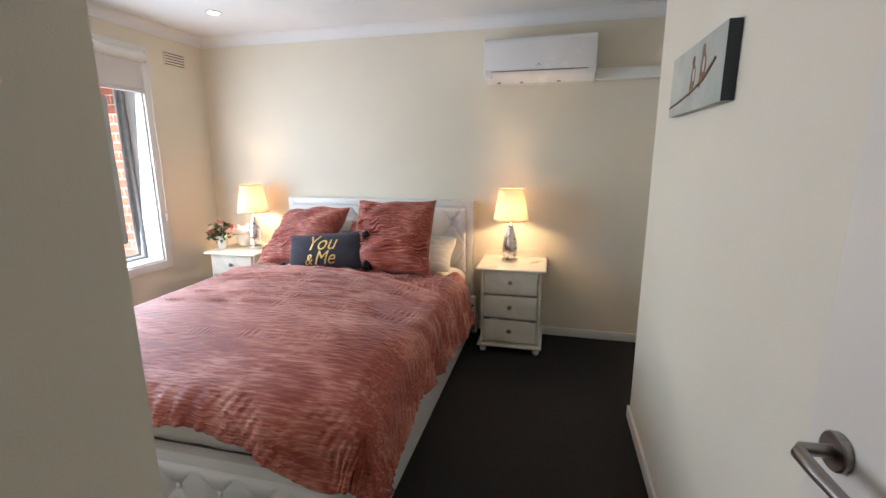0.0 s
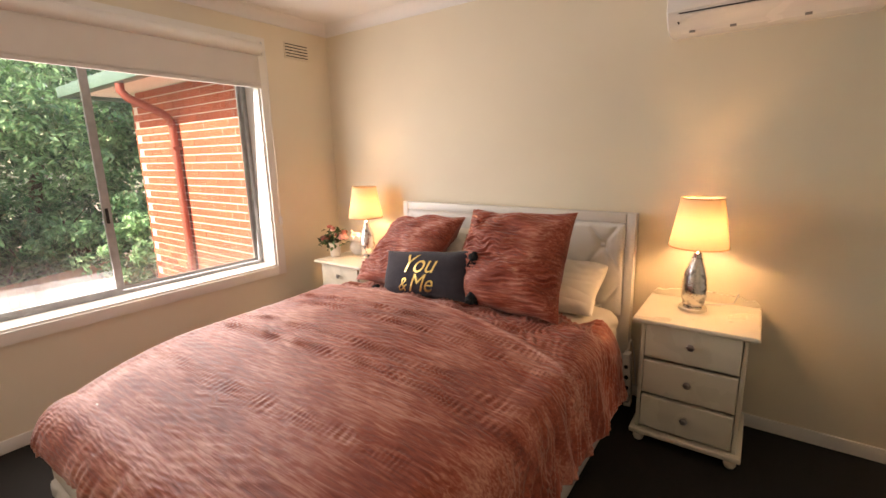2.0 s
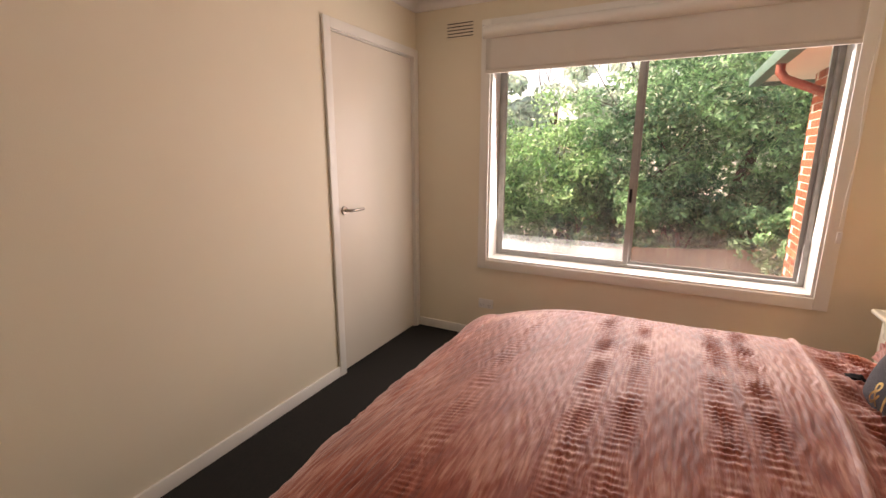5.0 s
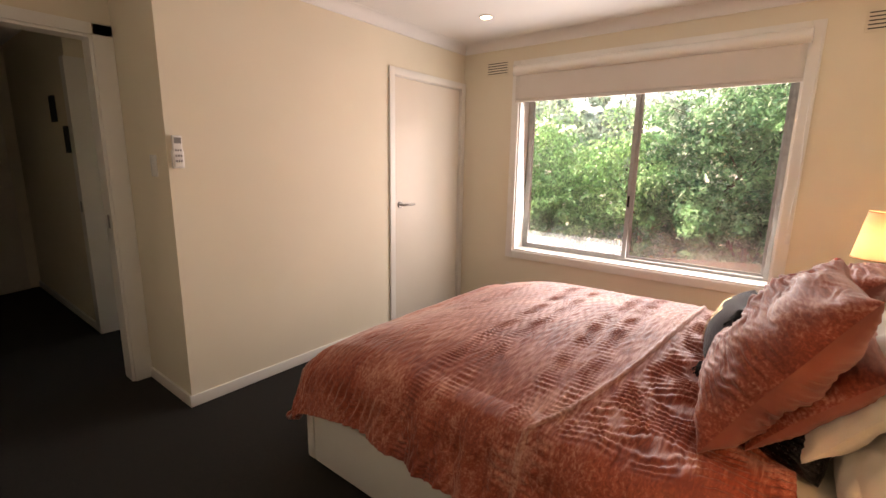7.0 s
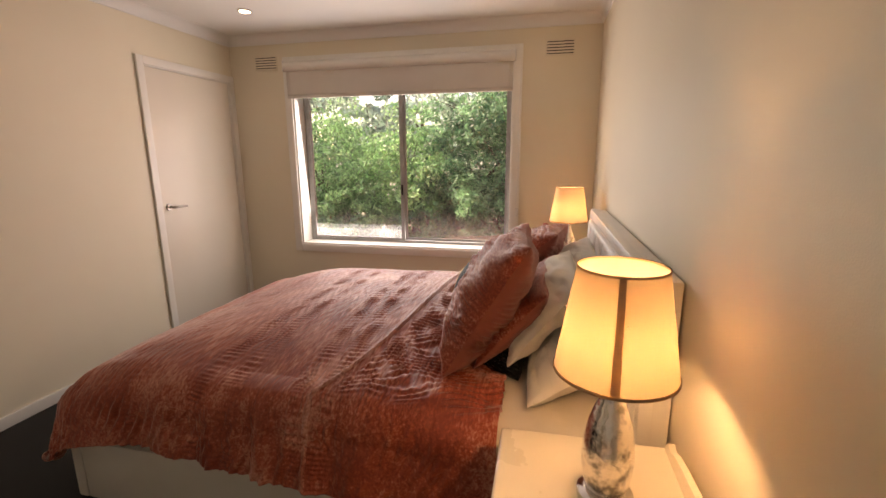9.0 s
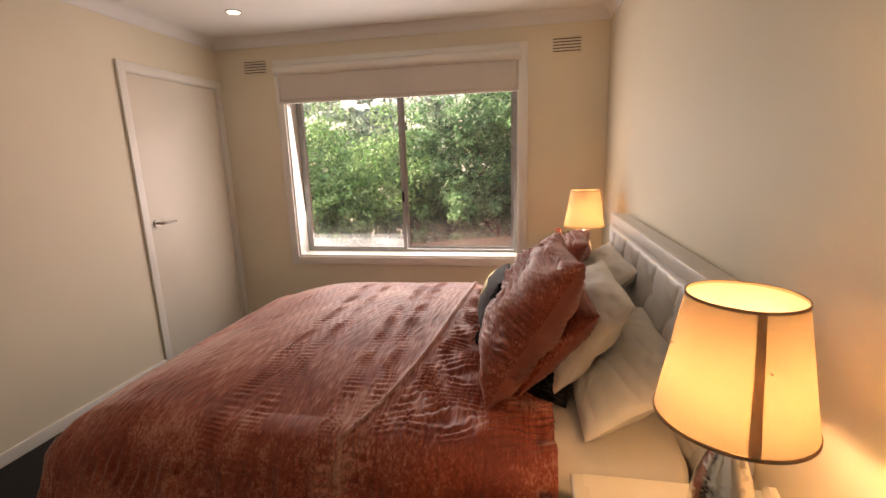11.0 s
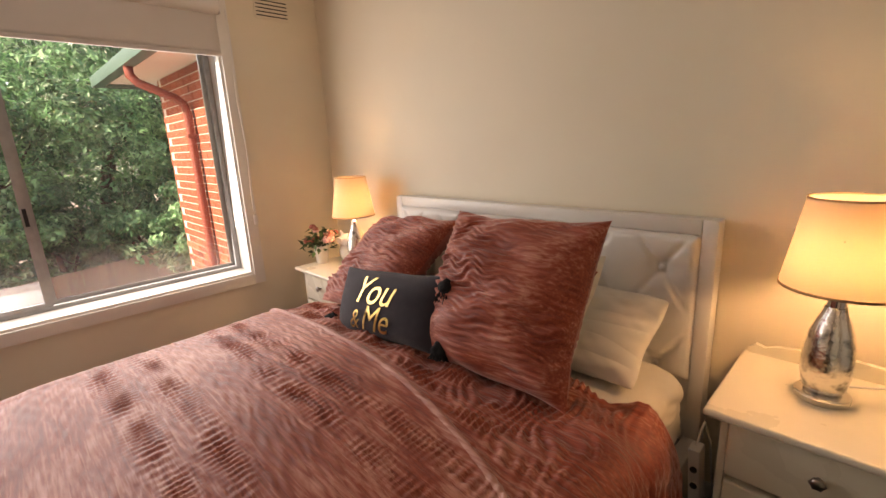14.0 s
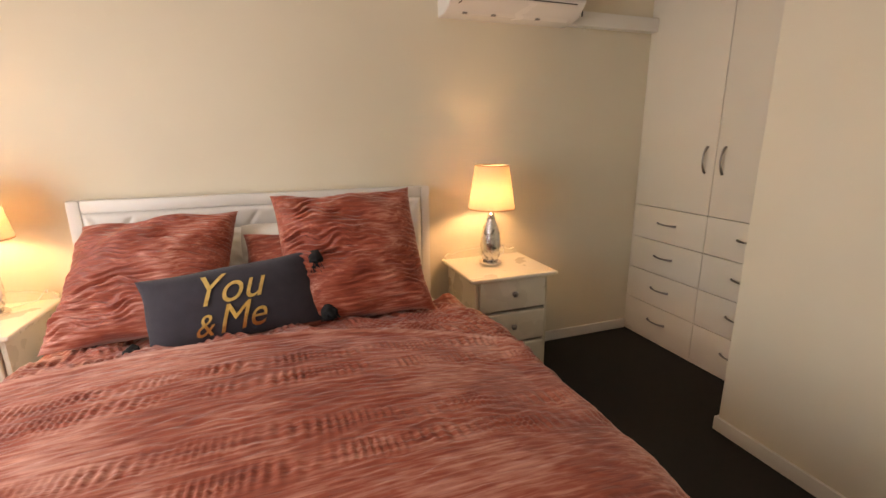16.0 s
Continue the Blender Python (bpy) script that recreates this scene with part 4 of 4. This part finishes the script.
def flowers():
    v = thing("flower_vase", "small white ceramic vase of pink artificial flowers", "vase", Matrix.Translation((-0.800, 4.195, 0.6555)) @ Matrix.Diagonal((1.28, 1.28, 1.24, 1)))
    part("vase", lathe([(0.026, 0), (0.028, 0.002), (0.033, 0.055), (0.036, 0.088), (0.037, 0.092), (0.034, 0.092), (0.031, 0.06), (0.024, 0.012)], 32, closed=True), CERAMIC, v, "", 50)
    r = random.Random(3)
    for k in range(11):
        a, s = r.uniform(0, 6.28), r.uniform(0.01, 0.085)
        p = Vector((s * math.cos(a), s * math.sin(a), r.uniform(0.125, 0.215) - 0.25 * s))
        st = part("stem", tube([(0.01 * math.cos(a), 0.01 * math.sin(a), 0.08), (p.x * 0.6, p.y * 0.6, 0.12), p], 0.0015, 5), LEAFS, v)
        bm = bmesh.new()
        size = 0.028 if k < 3 else r.uniform(0.011, 0.017)
        for ring in range(3):
            for j in range(5 + ring):
                t = 2 * math.pi * (j + 0.4 * ring) / (5 + ring)
                rad = size * (0.25 + 0.33 * ring)
                c = p + Vector((rad * math.cos(t), rad * math.sin(t), size * (0.45 - 0.25 * ring)))
                m = Matrix.Translation(c) @ Matrix.Rotation(t, 4, "Z") @ Matrix.Rotation(radians(55 - 25 * ring), 4, "Y") @ Matrix.Diagonal((0.15, 0.55, 0.5, 1))
                bmesh.ops.create_icosphere(bm, subdivisions=1, radius=size, matrix=m)
        part("flower", bm, PETALP if k in (0, 2, 5) else PETALR, st, "", 180)
    bm = bmesh.new()
    for k in range(120):
        a, s = r.uniform(0, 6.28), r.uniform(0.02, 0.095)
        c = Vector((s * math.cos(a), s * math.sin(a), r.uniform(0.085, 0.19) - 0.3 * s))
        m = Matrix.Translation(c) @ Matrix.Rotation(a, 4, "Z") @ Matrix.Rotation(r.uniform(-0.9, 0.9), 4, "Y") @ Matrix.Rotation(r.uniform(-0.8, 0.8), 4, "X")
        q = [bm.verts.new(m @ Vector(p)) for p in ((-0.020, 0, 0), (-0.004, -0.012, 0.004), (0.020, 0, -0.002), (-0.004, 0.012, 0.004))]
        bm.faces.new(q)
    part("foliage", bm, LEAFS, v, "dark green leaves")


flowers()


def owl():
    o = bmesh.new()
    for r, at, sq in ((0.052, (0, 0, 0.052), (1, 0.85, 1.02)), (0.046, (0, -0.004, 0.112), (1.05, 0.85, 0.80))):
        bmesh.ops.create_icosphere(o, subdivisions=3, radius=r, matrix=Matrix.Translation(at) @ Matrix.Diagonal((*sq, 1)))
    for s in (-1, 1):
        bmesh.ops.create_cone(o, cap_ends=True, segments=10, radius1=0.016, radius2=0.002, depth=0.03, matrix=Matrix.Translation((s * 0.034, 0, 0.148)) @ Matrix.Rotation(0.5 * s, 4, "Y"))
        bmesh.ops.create_cone(o, cap_ends=True, segments=20, radius1=0.019, radius2=0.016, depth=0.006, matrix=Matrix.Translation((s * 0.021, -0.042, 0.116)) @ Matrix.Rotation(radians(90), 4, "X"))
    single("owl_ornament", o, CERAMIC, "white ceramic owl ornament on the bedside table", "ornament", pose(-0.672, 4.318, 0.6565, 0, 0, 20) @ Matrix.Diagonal((1.22, 1.22, 1.25, 1)), 60)


owl()


def power_board():
    p = thing("power_board", "white power board hanging beside the bedside table", "power board", pose(1.425, 4.27, 0.06, 0, -4, 0))
    part("body", boxes((-0.018, 0.018, -0.03, 0.03, 0, 0.30), bevel=0.006), PLASTIC, p)
    for z in (0.05, 0.11, 0.17, 0.23):
        part("socket", lathe([(0.011, 0), (0.011, 0.003)], 20), DARK, p, "", 40, pose(0, -0.031, z, 90, 0, 0))
    part("flex", tube([(0, 0, 0.30), (0.005, 0.03, 0.345), (0.0, 0.09, 0.34), (-0.0, 0.16, 0.22), (0, 0.19, 0.02)], 0.004, 6), PLASTIC, p)
    part("plug", boxes((-0.02, 0.02, -0.065, -0.034, 0.04, 0.08), bevel=0.006), GREYPLASTIC, p)


power_board()


# ---- air conditioner, wardrobe, wall things ----
def aircon():
    a = thing("air_conditioner", "white split system air conditioner on the wall", "air conditioner", Matrix.Translation((1.848, YN, 1.957)))
    hw = 0.381
    prof = [(0, 0), (-0.10, 0.0), (-0.165, 0.022), (-0.200, 0.060), (-0.210, 0.075), (-0.212, 0.255), (-0.205, 0.278), (-0.185, 0.292), (0, 0.297)]
    bm = bmesh.new()
    cols = []
    for x in (-hw, -hw + 0.006, hw - 0.006, hw):
        k = 0.97 if abs(x) == hw else 1.0
        cols.append([bm.verts.new((x, y * k, 0.148 + (z - 0.148) * k)) for y, z in prof])
    for p, q in zip(cols, cols[1:]):
        for k in range(len(prof)):
            j = (k + 1) % len(prof)
            bm.faces.new((p[k], p[j], q[j], q[k]))
    bm.faces.new(cols[0])
    bm.faces.new(cols[-1][::-1])
    bmesh.ops.recalc_face_normals(bm, faces=bm.faces)
    part("casing", bm, PLASTIC, a, "", 30)
    part("front_panel", boxes((-hw + 0.004, hw - 0.004, -0.2165, -0.211, 0.078, 0.262), bevel=0.002), PLASTIC, a, "glossy white front")
    bm = bmesh.new()
    for x0, x1 in ((-0.325, 0.325),):
        q = [bm.verts.new(v) for v in ((x0, -0.112, 0.003), (x1, -0.112, 0.003), (x1, -0.205, 0.064), (x0, -0.205, 0.064))]
        bm.faces.new(q)
    part("louvre", bm, PLASTIC, a, "closed white louvre", 30, Matrix.Translation((0, -0.004, -0.004)))
    part("louvre_gap", boxes((-0.33, 0.33, -0.2095, -0.204, 0.066, 0.0695), (-0.332, -0.328, -0.208, -0.115, 0.03, 0.034)), DARK, a)
    for x in (-0.28, -0.12, 0.14):
        part("bottom_tab", boxes((x - 0.012, x + 0.012, -0.13, -0.115, -0.003, 0.006), bevel=0.001), GREYPLASTIC, a)
    part("maker_mark", boxes((-0.022, 0.022, -0.2174, -0.2166, 0.096, 0.099), (-0.005, 0.005, -0.2174, -0.2166, 0.104, 0.112)), GREYPLASTIC, a, "small grey mark")
    part("side_gap", boxes((hw - 0.001, hw + 0.0008, -0.185, -0.175, 0.02, 0.078)), DARK, a)


aircon()
single("pipe_cover", boxes((2.231, XWARD - 0.002, YN - 0.062, YN, 1.965, 2.043), bevel=0.008), TRIM, "white plastic pipe cover along the wall", "pipe cover")


def bow(length, rise, r=0.0055):
    n = 12
    return tube([(length * (k / n - 0.5), 0, 0.004 + rise * math.sin(math.pi * k / n) ** 0.7) for k in range(n + 1)], [r * (1.35 - 0.5 * math.sin(math.pi * k / n)) for k in range(n + 1)], 10)


def wardrobe():
    w = thing("built_in_wardrobe", "built-in cream wardrobe with two doors and eight drawers", "wardrobe", Matrix.Translation((XWARD, (YNIB + YN) / 2, 0)))
    half = (YN - YNIB) / 2 - 0.002
    part("plinth", boxes((0.022, 0.60, -half, half, 0.0, 0.055)), WARD, w)
    for a, b in ((-half, -half + 0.016), (half - 0.016, half), (-0.03, -0.01)):
        part("upright_panel", boxes((0.022, 0.585, a, b, 0.055, 2.38)), WARD, w)
    part("back_panel", boxes((0.585, 0.6, -half, half, 0.055, 2.38)), WARD, w)
    part("shelf", boxes((0.03, 0.584, -half + 0.017, -0.031, 0.89, 0.905), (0.03, 0.584, -0.009, half - 0.017, 0.89, 0.905)), WARD, w)
    part("filler", boxes((0.012, 0.03, -half, half, 2.375, ZC - 0.001)), WARD, w)
    part("kick_board", boxes((0.010, 0.022, -half, half, 0.0, 0.022)), WARD, w)
    mid = -0.012
    cols = ((mid + 0.002, half - 0.018), (-half + 0.004, mid - 0.002))
    part("scribe", boxes((0.002, 0.02, half - 0.016, half, 0.022, 2.375)), WARD, w)
    zs = (0.026, 0.252, 0.470, 0.688, 0.904)
    hm = mesh_of("handle", bow(0.145, 0.026), NICKEL, 60)
    for y0, y1 in cols:
        for z0, z1 in zip(zs, zs[1:]):
            d = part("drawer", boxes((0.0, 0.018, y0, y1, z0 + 0.002, z1 - 0.002), bevel=0.0015), WARD, w)
            h = new("handle", hm)
            h.parent = d
            h.matrix_local = Matrix.Translation((0.0, (y0 + y1) / 2, (z0 + z1) / 2 + 0.01)) @ Matrix(((0, 0, -1, 0), (1, 0, 0, 0), (0, -1, 0, 0), (0, 0, 0, 1)))
    for (y0, y1), hy in zip(cols, (mid + 0.055, mid - 0.055)):
        d = part("door", boxes((0.0, 0.018, y0, y1, 0.907, 2.373), bevel=0.0015), WARD, w)
        h = new("handle", hm)
        h.parent = d
        h.matrix_local = Matrix.Translation((0.0, hy, 1.215)) @ Matrix(((0, 0, -1, 0), (0, 1, 0, 0), (1, 0, 0, 0), (0, 0, 0, 1)))


wardrobe()


def downlight(x, y):
    d = thing("downlight", "round recessed downlight, lit, in the ceiling", "downlight", Matrix.Translation((x, y, ZC)), "ceiling downlights")
    part("bezel", lathe([(0.048, -0.001), (0.052, -0.006), (0.040, -0.008), (0.038, -0.002)], 36), PLASTIC, d)
    part("diffuser", lathe([(0.038, -0.0085), (0.02, -0.0095), (0.001, -0.0098)], 32, closed=False), DOWN, d, "glowing diffuser")


downlight(-0.397, 3.877)
downlight(-0.438, 1.978)


def picture():
    p = thing("canvas_picture", "canvas picture of small brown birds on a branch", "picture", Matrix.Translation((XE, 2.69, 1.592)))
    part("canvas", boxes((-0.036, -0.001, -0.29, 0.29, 0, 0.215), bevel=0.003), CANVAS, p)
    part("canvas_edge", boxes((-0.035, -0.001, -0.2925, -0.2902, 0.002, 0.213)), CANVASDARK, p, "dark wrapped edge")
    br = tube([(-0.0375, 0.28, 0.035), (-0.0375, 0.15, 0.045), (-0.0375, 0.0, 0.062), (-0.0375, -0.12, 0.085), (-0.0375, -0.22, 0.13)], [0.003, 0.004, 0.004, 0.005, 0.004], 6)
    part("painted_branch", br, BROWNP, p)
    for y, z, s in ((0.0, 0.075, 1), (-0.10, 0.09, 1.1)):
        bm = bmesh.new()
        for cy, cz, a, b in ((y, z + 0.035, 0.026, 0.042), (y + 0.006, z + 0.085, 0.016, 0.018), (y + 0.02, z + 0.002, 0.010, 0.028)):
            bmesh.ops.create_uvsphere(bm, u_segments=14, v_segments=8, radius=1, matrix=Matrix.Translation((-0.036, cy, cz)) @ Matrix.Diagonal((0.0015, a * s, b * s, 1)))
        part("painted_bird", bm, BROWNP, p, "", 180)
        bm = bmesh.new()
        bmesh.ops.create_uvsphere(bm, u_segments=14, v_segments=8, radius=1, matrix=Matrix.Translation((-0.0368, y - 0.008, z + 0.04)) @ Matrix.Diagonal((0.0015, 0.010 * s, 0.022 * s, 1)))
        part("painted_breast", bm, WHITEP, p, "", 180)


picture()


def remote():
    r = thing("remote_control", "white air conditioner remote in a wall holder", "remote control", Matrix.Translation((XC - 0.045, YS, 1.350)))
    part("holder", boxes((-0.028, 0.028, 0, 0.022, -0.002, 0.09), bevel=0.004), PLASTIC, r)
    b = part("body", boxes((-0.023, 0.023, 0.006, 0.026, 0.004, 0.165), bevel=0.005), PLASTIC, r)
    part("display", boxes((-0.017, 0.017, 0.0262, 0.0268, 0.125, 0.155)), GREYPLASTIC, b, "grey display")
    for k in range(3):
        for j in (-1, 0, 1):
            part("button", boxes((j * 0.012 - 0.004, j * 0.012 + 0.004, 0.026, 0.0275, 0.03 + 0.028 * k, 0.04 + 0.028 * k), bevel=0.001), GREYPLASTIC, b)


remote()
sw = thing("light_switch", "white rocker light switch on the return wall", "light switch", Matrix.Translation((XC, 1.165, 1.30)))
part("plate", boxes((0, 0.009, -0.036, 0.036, 0, 0.115), bevel=0.003), PLASTIC, sw)
part("rocker", boxes((0.009, 0.013, -0.010, 0.010, 0.045, 0.070), bevel=0.002), PLASTIC, sw)

# hall
hd = tagged(new("door_3"), "white hall door standing ajar in cool daylight", "door", kind="structure")
hd.location, hd.rotation_euler = (1.60, -2.30, 0), (0, 0, radians(20))
part("leaf", boxes((0.0, 0.76, -0.036, 0.0, 0.012, 2.04), bevel=0.002), DOORP, hd)
lever(hd, pose(0.70, 0.0, 1.02, -90, 0, 0), -1, 1)
hf = tagged(new("door_frame"), "white timber hall door frame", "door frame", kind="structure")
part("architrave", boxes((1.37, 1.515, -0.42, -0.315, 0, 2.10), bevel=0.004), TRIM, hf)
part("strike_plate", boxes((1.5155, 1.517, -0.38, -0.34, 0.98, 1.06)), NICKEL, hf)
for y, z in ((-0.80, 1.66), (-0.50, 1.42)):
    p = thing("picture_frame", "small black picture frame on the hall wall", "picture", Matrix.Translation((1.50, y, z)), "hall pictures")
    part("frame", boxes((0, 0.018, -0.06, 0.06, 0, 0.20), bevel=0.003), CANVASDARK, p)
    part("print", boxes((0.0182, 0.019, -0.045, 0.045, 0.015, 0.185)), DARK, p)

# ---- outside ----
GZ = -1.35
bm = bmesh.new()
bmesh.ops.create_grid(bm, x_segments=60, y_segments=60, size=120, matrix=Matrix.Translation((-60, 0, GZ)))
setting("ground", bm, GROUND, "pale dry garden ground", "ground")

YB = 4.42
wing = thing("house_wing", "red brick house wing with green gutter and downpipe", "house", Matrix.Translation((-3.0, YB, GZ)))
bx0, bx1 = -4.72 + 3.0, -1.34 + 3.0
wall = part("wall", boxes((bx0 + 0.012, bx1, 0.004, 0.30, 0, 3.62)), MORTAR, wing, "pale mortar between red bricks")
part("soffit", boxes((bx0 - 0.55, bx1, -0.43, 0.30, 3.62, 3.64)), SOFFIT, wing, "cream eave lining")
gut = part("gutter", boxes((bx0 - 0.66, bx1, -0.56, -0.445, 3.575, 3.70), (bx0 - 0.66, bx0 - 0.55, -0.445, 0.3, 3.575, 3.70), bevel=0.012), GUTTER, wing, "green painted metal gutter")
part("fascia", boxes((bx0 - 0.55, bx1, -0.444, -0.425, 3.60, 3.76)), GUTTER, wing)
bm = bmesh.new()
v = [bm.verts.new(p) for p in ((bx0 - 0.62, -0.52, 3.71), (bx1, -0.52, 3.71), (bx1, 3.0, 5.2), (bx0 + 1.2, 3.0, 5.2), (bx0 - 0.62, 3.0, 3.71))]
bm.faces.new(v[:4])
bm.faces.new((v[0], v[3], v[4]))
part("roof", bm, PIPE, wing, "terracotta roof plane")
dp = part("downpipe", tube([(-0.62, -0.50, 3.58), (-0.62, -0.50, 3.50), (-0.60, -0.45, 3.43), (-0.58, -0.14, 3.29), (-0.58, -0.075, 3.23), (-0.58, -0.06, 3.15), (-0.58, -0.06, 0.0)], 0.042, 14), PIPE, wing, "brick red downpipe", 50)
for z in (1.4, 2.9):
    part("pipe_bracket", boxes((-0.635, -0.525, -0.106, 0.0, z, z + 0.03)), PIPE, dp)

# paling fence
fence = thing("paling_fence", "weathered brown timber paling fence", "fence", Matrix.Translation((-6.9, 0, GZ)))
pal = mesh_of("paling", box(bmesh.new(), -0.008, 0.008, -0.048, 0.048, 0.0, 1.0), FENCE, 30)
for k in range(130):
    y = -4.0 + 0.1 * k
    o = new("paling", pal)
    o.parent = fence
    h = 0.88 + 0.23 * min(max((y - 1.2) / 2.8, 0), 1.3) + 0.015 * noise.noise((k * 3.1, 0, 0))
    o.matrix_local = pose(0.004 * (k % 2), y, 0, 0, 0.4 * noise.noise((k, 1, 0)), 0) @ Matrix.Diagonal((1, 1, h, 1))
part("rail", boxes((-0.05, -0.012, -4.05, 9.0, 0.25, 0.32)), FENCE, fence)


def limb(bm, p, d, r, length, depth, rnd, tips):
    pts, rad = [Vector(p)], [r]
    for k in range(4):
        d = (d + Vector((rnd.uniform(-1, 1), rnd.uniform(-1, 1), rnd.uniform(-0.3, 0.6))) * 0.18).normalized()
        pts.append(pts[-1] + d * length / 4)
        rad.append(r * (1 - 0.13 * (k + 1)))
    t = tube(pts, rad, 7)
    tmp = bpy.data.meshes.new("limb")
    t.to_mesh(tmp)
    t.free()
    bm.from_mesh(tmp)
    bpy.data.meshes.remove(tmp)
    tips.append(pts[-1])
    if depth:
        for _ in range(3):
            q = pts[rnd.randint(2, 4)]
            e = (d + Vector((rnd.uniform(-1, 1), rnd.uniform(-1, 1), rnd.uniform(-0.2, 0.7)))).normalized()
            limb(bm, q, e, rad[-1] * 0.75, length * 0.72, depth - 1, rnd, tips)


def tree(name, x, y, height, spread, crown_z, mat, leaves, leaf, seed, label, category="tree", squash=1.0):
    """Trunk and limbs, and a crown of single leaves gathered in clumps."""
    rnd = random.Random(seed)
    t = thing(name, label, category, Matrix.Translation((x, y, GZ)))
    bm, tips = bmesh.new(), []
    limb(bm, (0, 0, 0), Vector((0, 0, 1)), 0.05 + height * 0.018, height * 0.5, 2, rnd, tips)
    part("trunk", bm, BARK, t, "", 60)
    g = np.random.default_rng(seed)
    n = max(26, int(leaves / 130))
    # clump centres inside an uneven ellipsoid
    c = g.normal(size=(n, 3))
    c /= np.linalg.norm(c, axis=1)[:, None]
    c *= (g.uniform(0.25, 1.0, n) ** 0.5)[:, None] * (1 + 0.22 * np.sin(3 * c[:, :1] + seed) * np.cos(4 * c[:, 1:2]))
    c *= (spread, spread * squash, (height - crown_z) / 2)
    c[:, 2] += (height + crown_z) / 2
    size = spread * g.uniform(0.16, 0.30, n)
    which = g.integers(0, n, leaves)
    off = g.normal(size=(leaves, 3))
    off /= np.linalg.norm(off, axis=1)[:, None]
    off *= (g.uniform(0.2, 1, leaves) ** 0.4)[:, None] * size[which][:, None]
    off[:, 2] *= 0.7
    p = c[which] + off
    d = off + g.normal(size=off.shape) * size[which][:, None] * 0.5
    d[:, 2] += 0.35 * size[which]
    d /= np.linalg.norm(d, axis=1)[:, None]
    a = np.cross(d, g.normal(size=d.shape))
    a /= np.linalg.norm(a, axis=1)[:, None]
    b = np.cross(d, a)
    s = (leaf * g.uniform(0.6, 1.3, leaves))[:, None]
    quad = np.stack([p - a * s, p + b * s * 0.42, p + a * s - d * s * 0.3, p - b * s * 0.42], 1)
    o = new("crown", mesh_np("crown", quad.reshape(-1, 3), np.arange(4 * leaves).reshape(-1, 4), mat, False))
    o.parent = t
    return t


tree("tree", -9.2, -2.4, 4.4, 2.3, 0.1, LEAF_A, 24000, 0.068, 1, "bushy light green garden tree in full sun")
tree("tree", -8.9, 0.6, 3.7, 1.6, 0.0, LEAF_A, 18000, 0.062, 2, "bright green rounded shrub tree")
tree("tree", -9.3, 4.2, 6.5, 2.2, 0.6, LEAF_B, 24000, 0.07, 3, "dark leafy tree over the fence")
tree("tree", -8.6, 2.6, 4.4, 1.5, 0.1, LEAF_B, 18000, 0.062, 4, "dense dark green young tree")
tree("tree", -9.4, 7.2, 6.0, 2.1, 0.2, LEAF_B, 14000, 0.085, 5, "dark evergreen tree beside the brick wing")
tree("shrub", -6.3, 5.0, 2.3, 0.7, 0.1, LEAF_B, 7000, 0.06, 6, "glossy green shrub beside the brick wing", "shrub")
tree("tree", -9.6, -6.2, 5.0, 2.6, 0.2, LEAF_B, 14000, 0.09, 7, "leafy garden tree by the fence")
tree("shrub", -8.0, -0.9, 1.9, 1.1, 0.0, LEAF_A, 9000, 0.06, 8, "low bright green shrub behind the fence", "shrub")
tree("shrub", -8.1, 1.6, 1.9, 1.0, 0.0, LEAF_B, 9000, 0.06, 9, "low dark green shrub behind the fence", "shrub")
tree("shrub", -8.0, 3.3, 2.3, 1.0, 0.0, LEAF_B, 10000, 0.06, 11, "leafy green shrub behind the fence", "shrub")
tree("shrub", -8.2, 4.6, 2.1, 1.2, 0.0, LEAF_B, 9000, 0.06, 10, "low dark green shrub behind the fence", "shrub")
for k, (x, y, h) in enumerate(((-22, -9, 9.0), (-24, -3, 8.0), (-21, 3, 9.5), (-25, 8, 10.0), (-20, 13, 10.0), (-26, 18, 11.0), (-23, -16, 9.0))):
    tree("tree", x, y, h, 4.0, 0.5, LEAF_C, 7000, 0.24, 20 + k, "tall tree on the slope behind, haze in its leaf colour")
single("blue_tub", lathe([(0.26, 0), (0.33, 0.30), (0.34, 0.31), (0.31, 0.31), (0.25, 0.03)], 24), BLUEP, "blue plastic tub on the garden ground", "tub", Matrix.Translation((-6.0, 4.0, GZ)), 40)

# ---- bricks of the wing ----
br_me = mesh_of("brick", box(bmesh.new(), -0.115, 0.115, -0.02, 0.02, -0.038, 0.038, 0.003, 1), BRICK, 40)
rest = bmesh.new()
for c in range(42):
    z = 0.043 + 0.086 * c
    xs = [(bx1 - 0.115 - 0.24 * k - (0.12 if c % 2 else 0), False) for k in range(16)]
    xs = [(x, w) for x, w in xs if x - 0.115 > bx0 - 0.01]
    for x, w in xs:
        j = 0.0025 * noise.noise((x * 9, z * 9, 0))
        if 20 <= c <= 41 and len(wall.children) < 296:
            o = new("brick", br_me)
            o.parent = wall
            o.location = (x, 0.018 + j, z)
        else:
            box(rest, x - 0.115, x + 0.115, -0.002 + j, 0.03, z - 0.038, z + 0.038)
ob = part("brick_courses", rest, BRICKI, wall)
ob["kind"] = "stuff"
# end face of the wing
side = bmesh.new()
for c in range(42):
    z = 0.043 + 0.086 * c
    box(side, bx0 - 0.002, bx0 + 0.03, 0.0, 0.30, z - 0.038, z + 0.038)
ob = part("brick_end", side, BRICKI, wall)
ob["kind"] = "stuff"
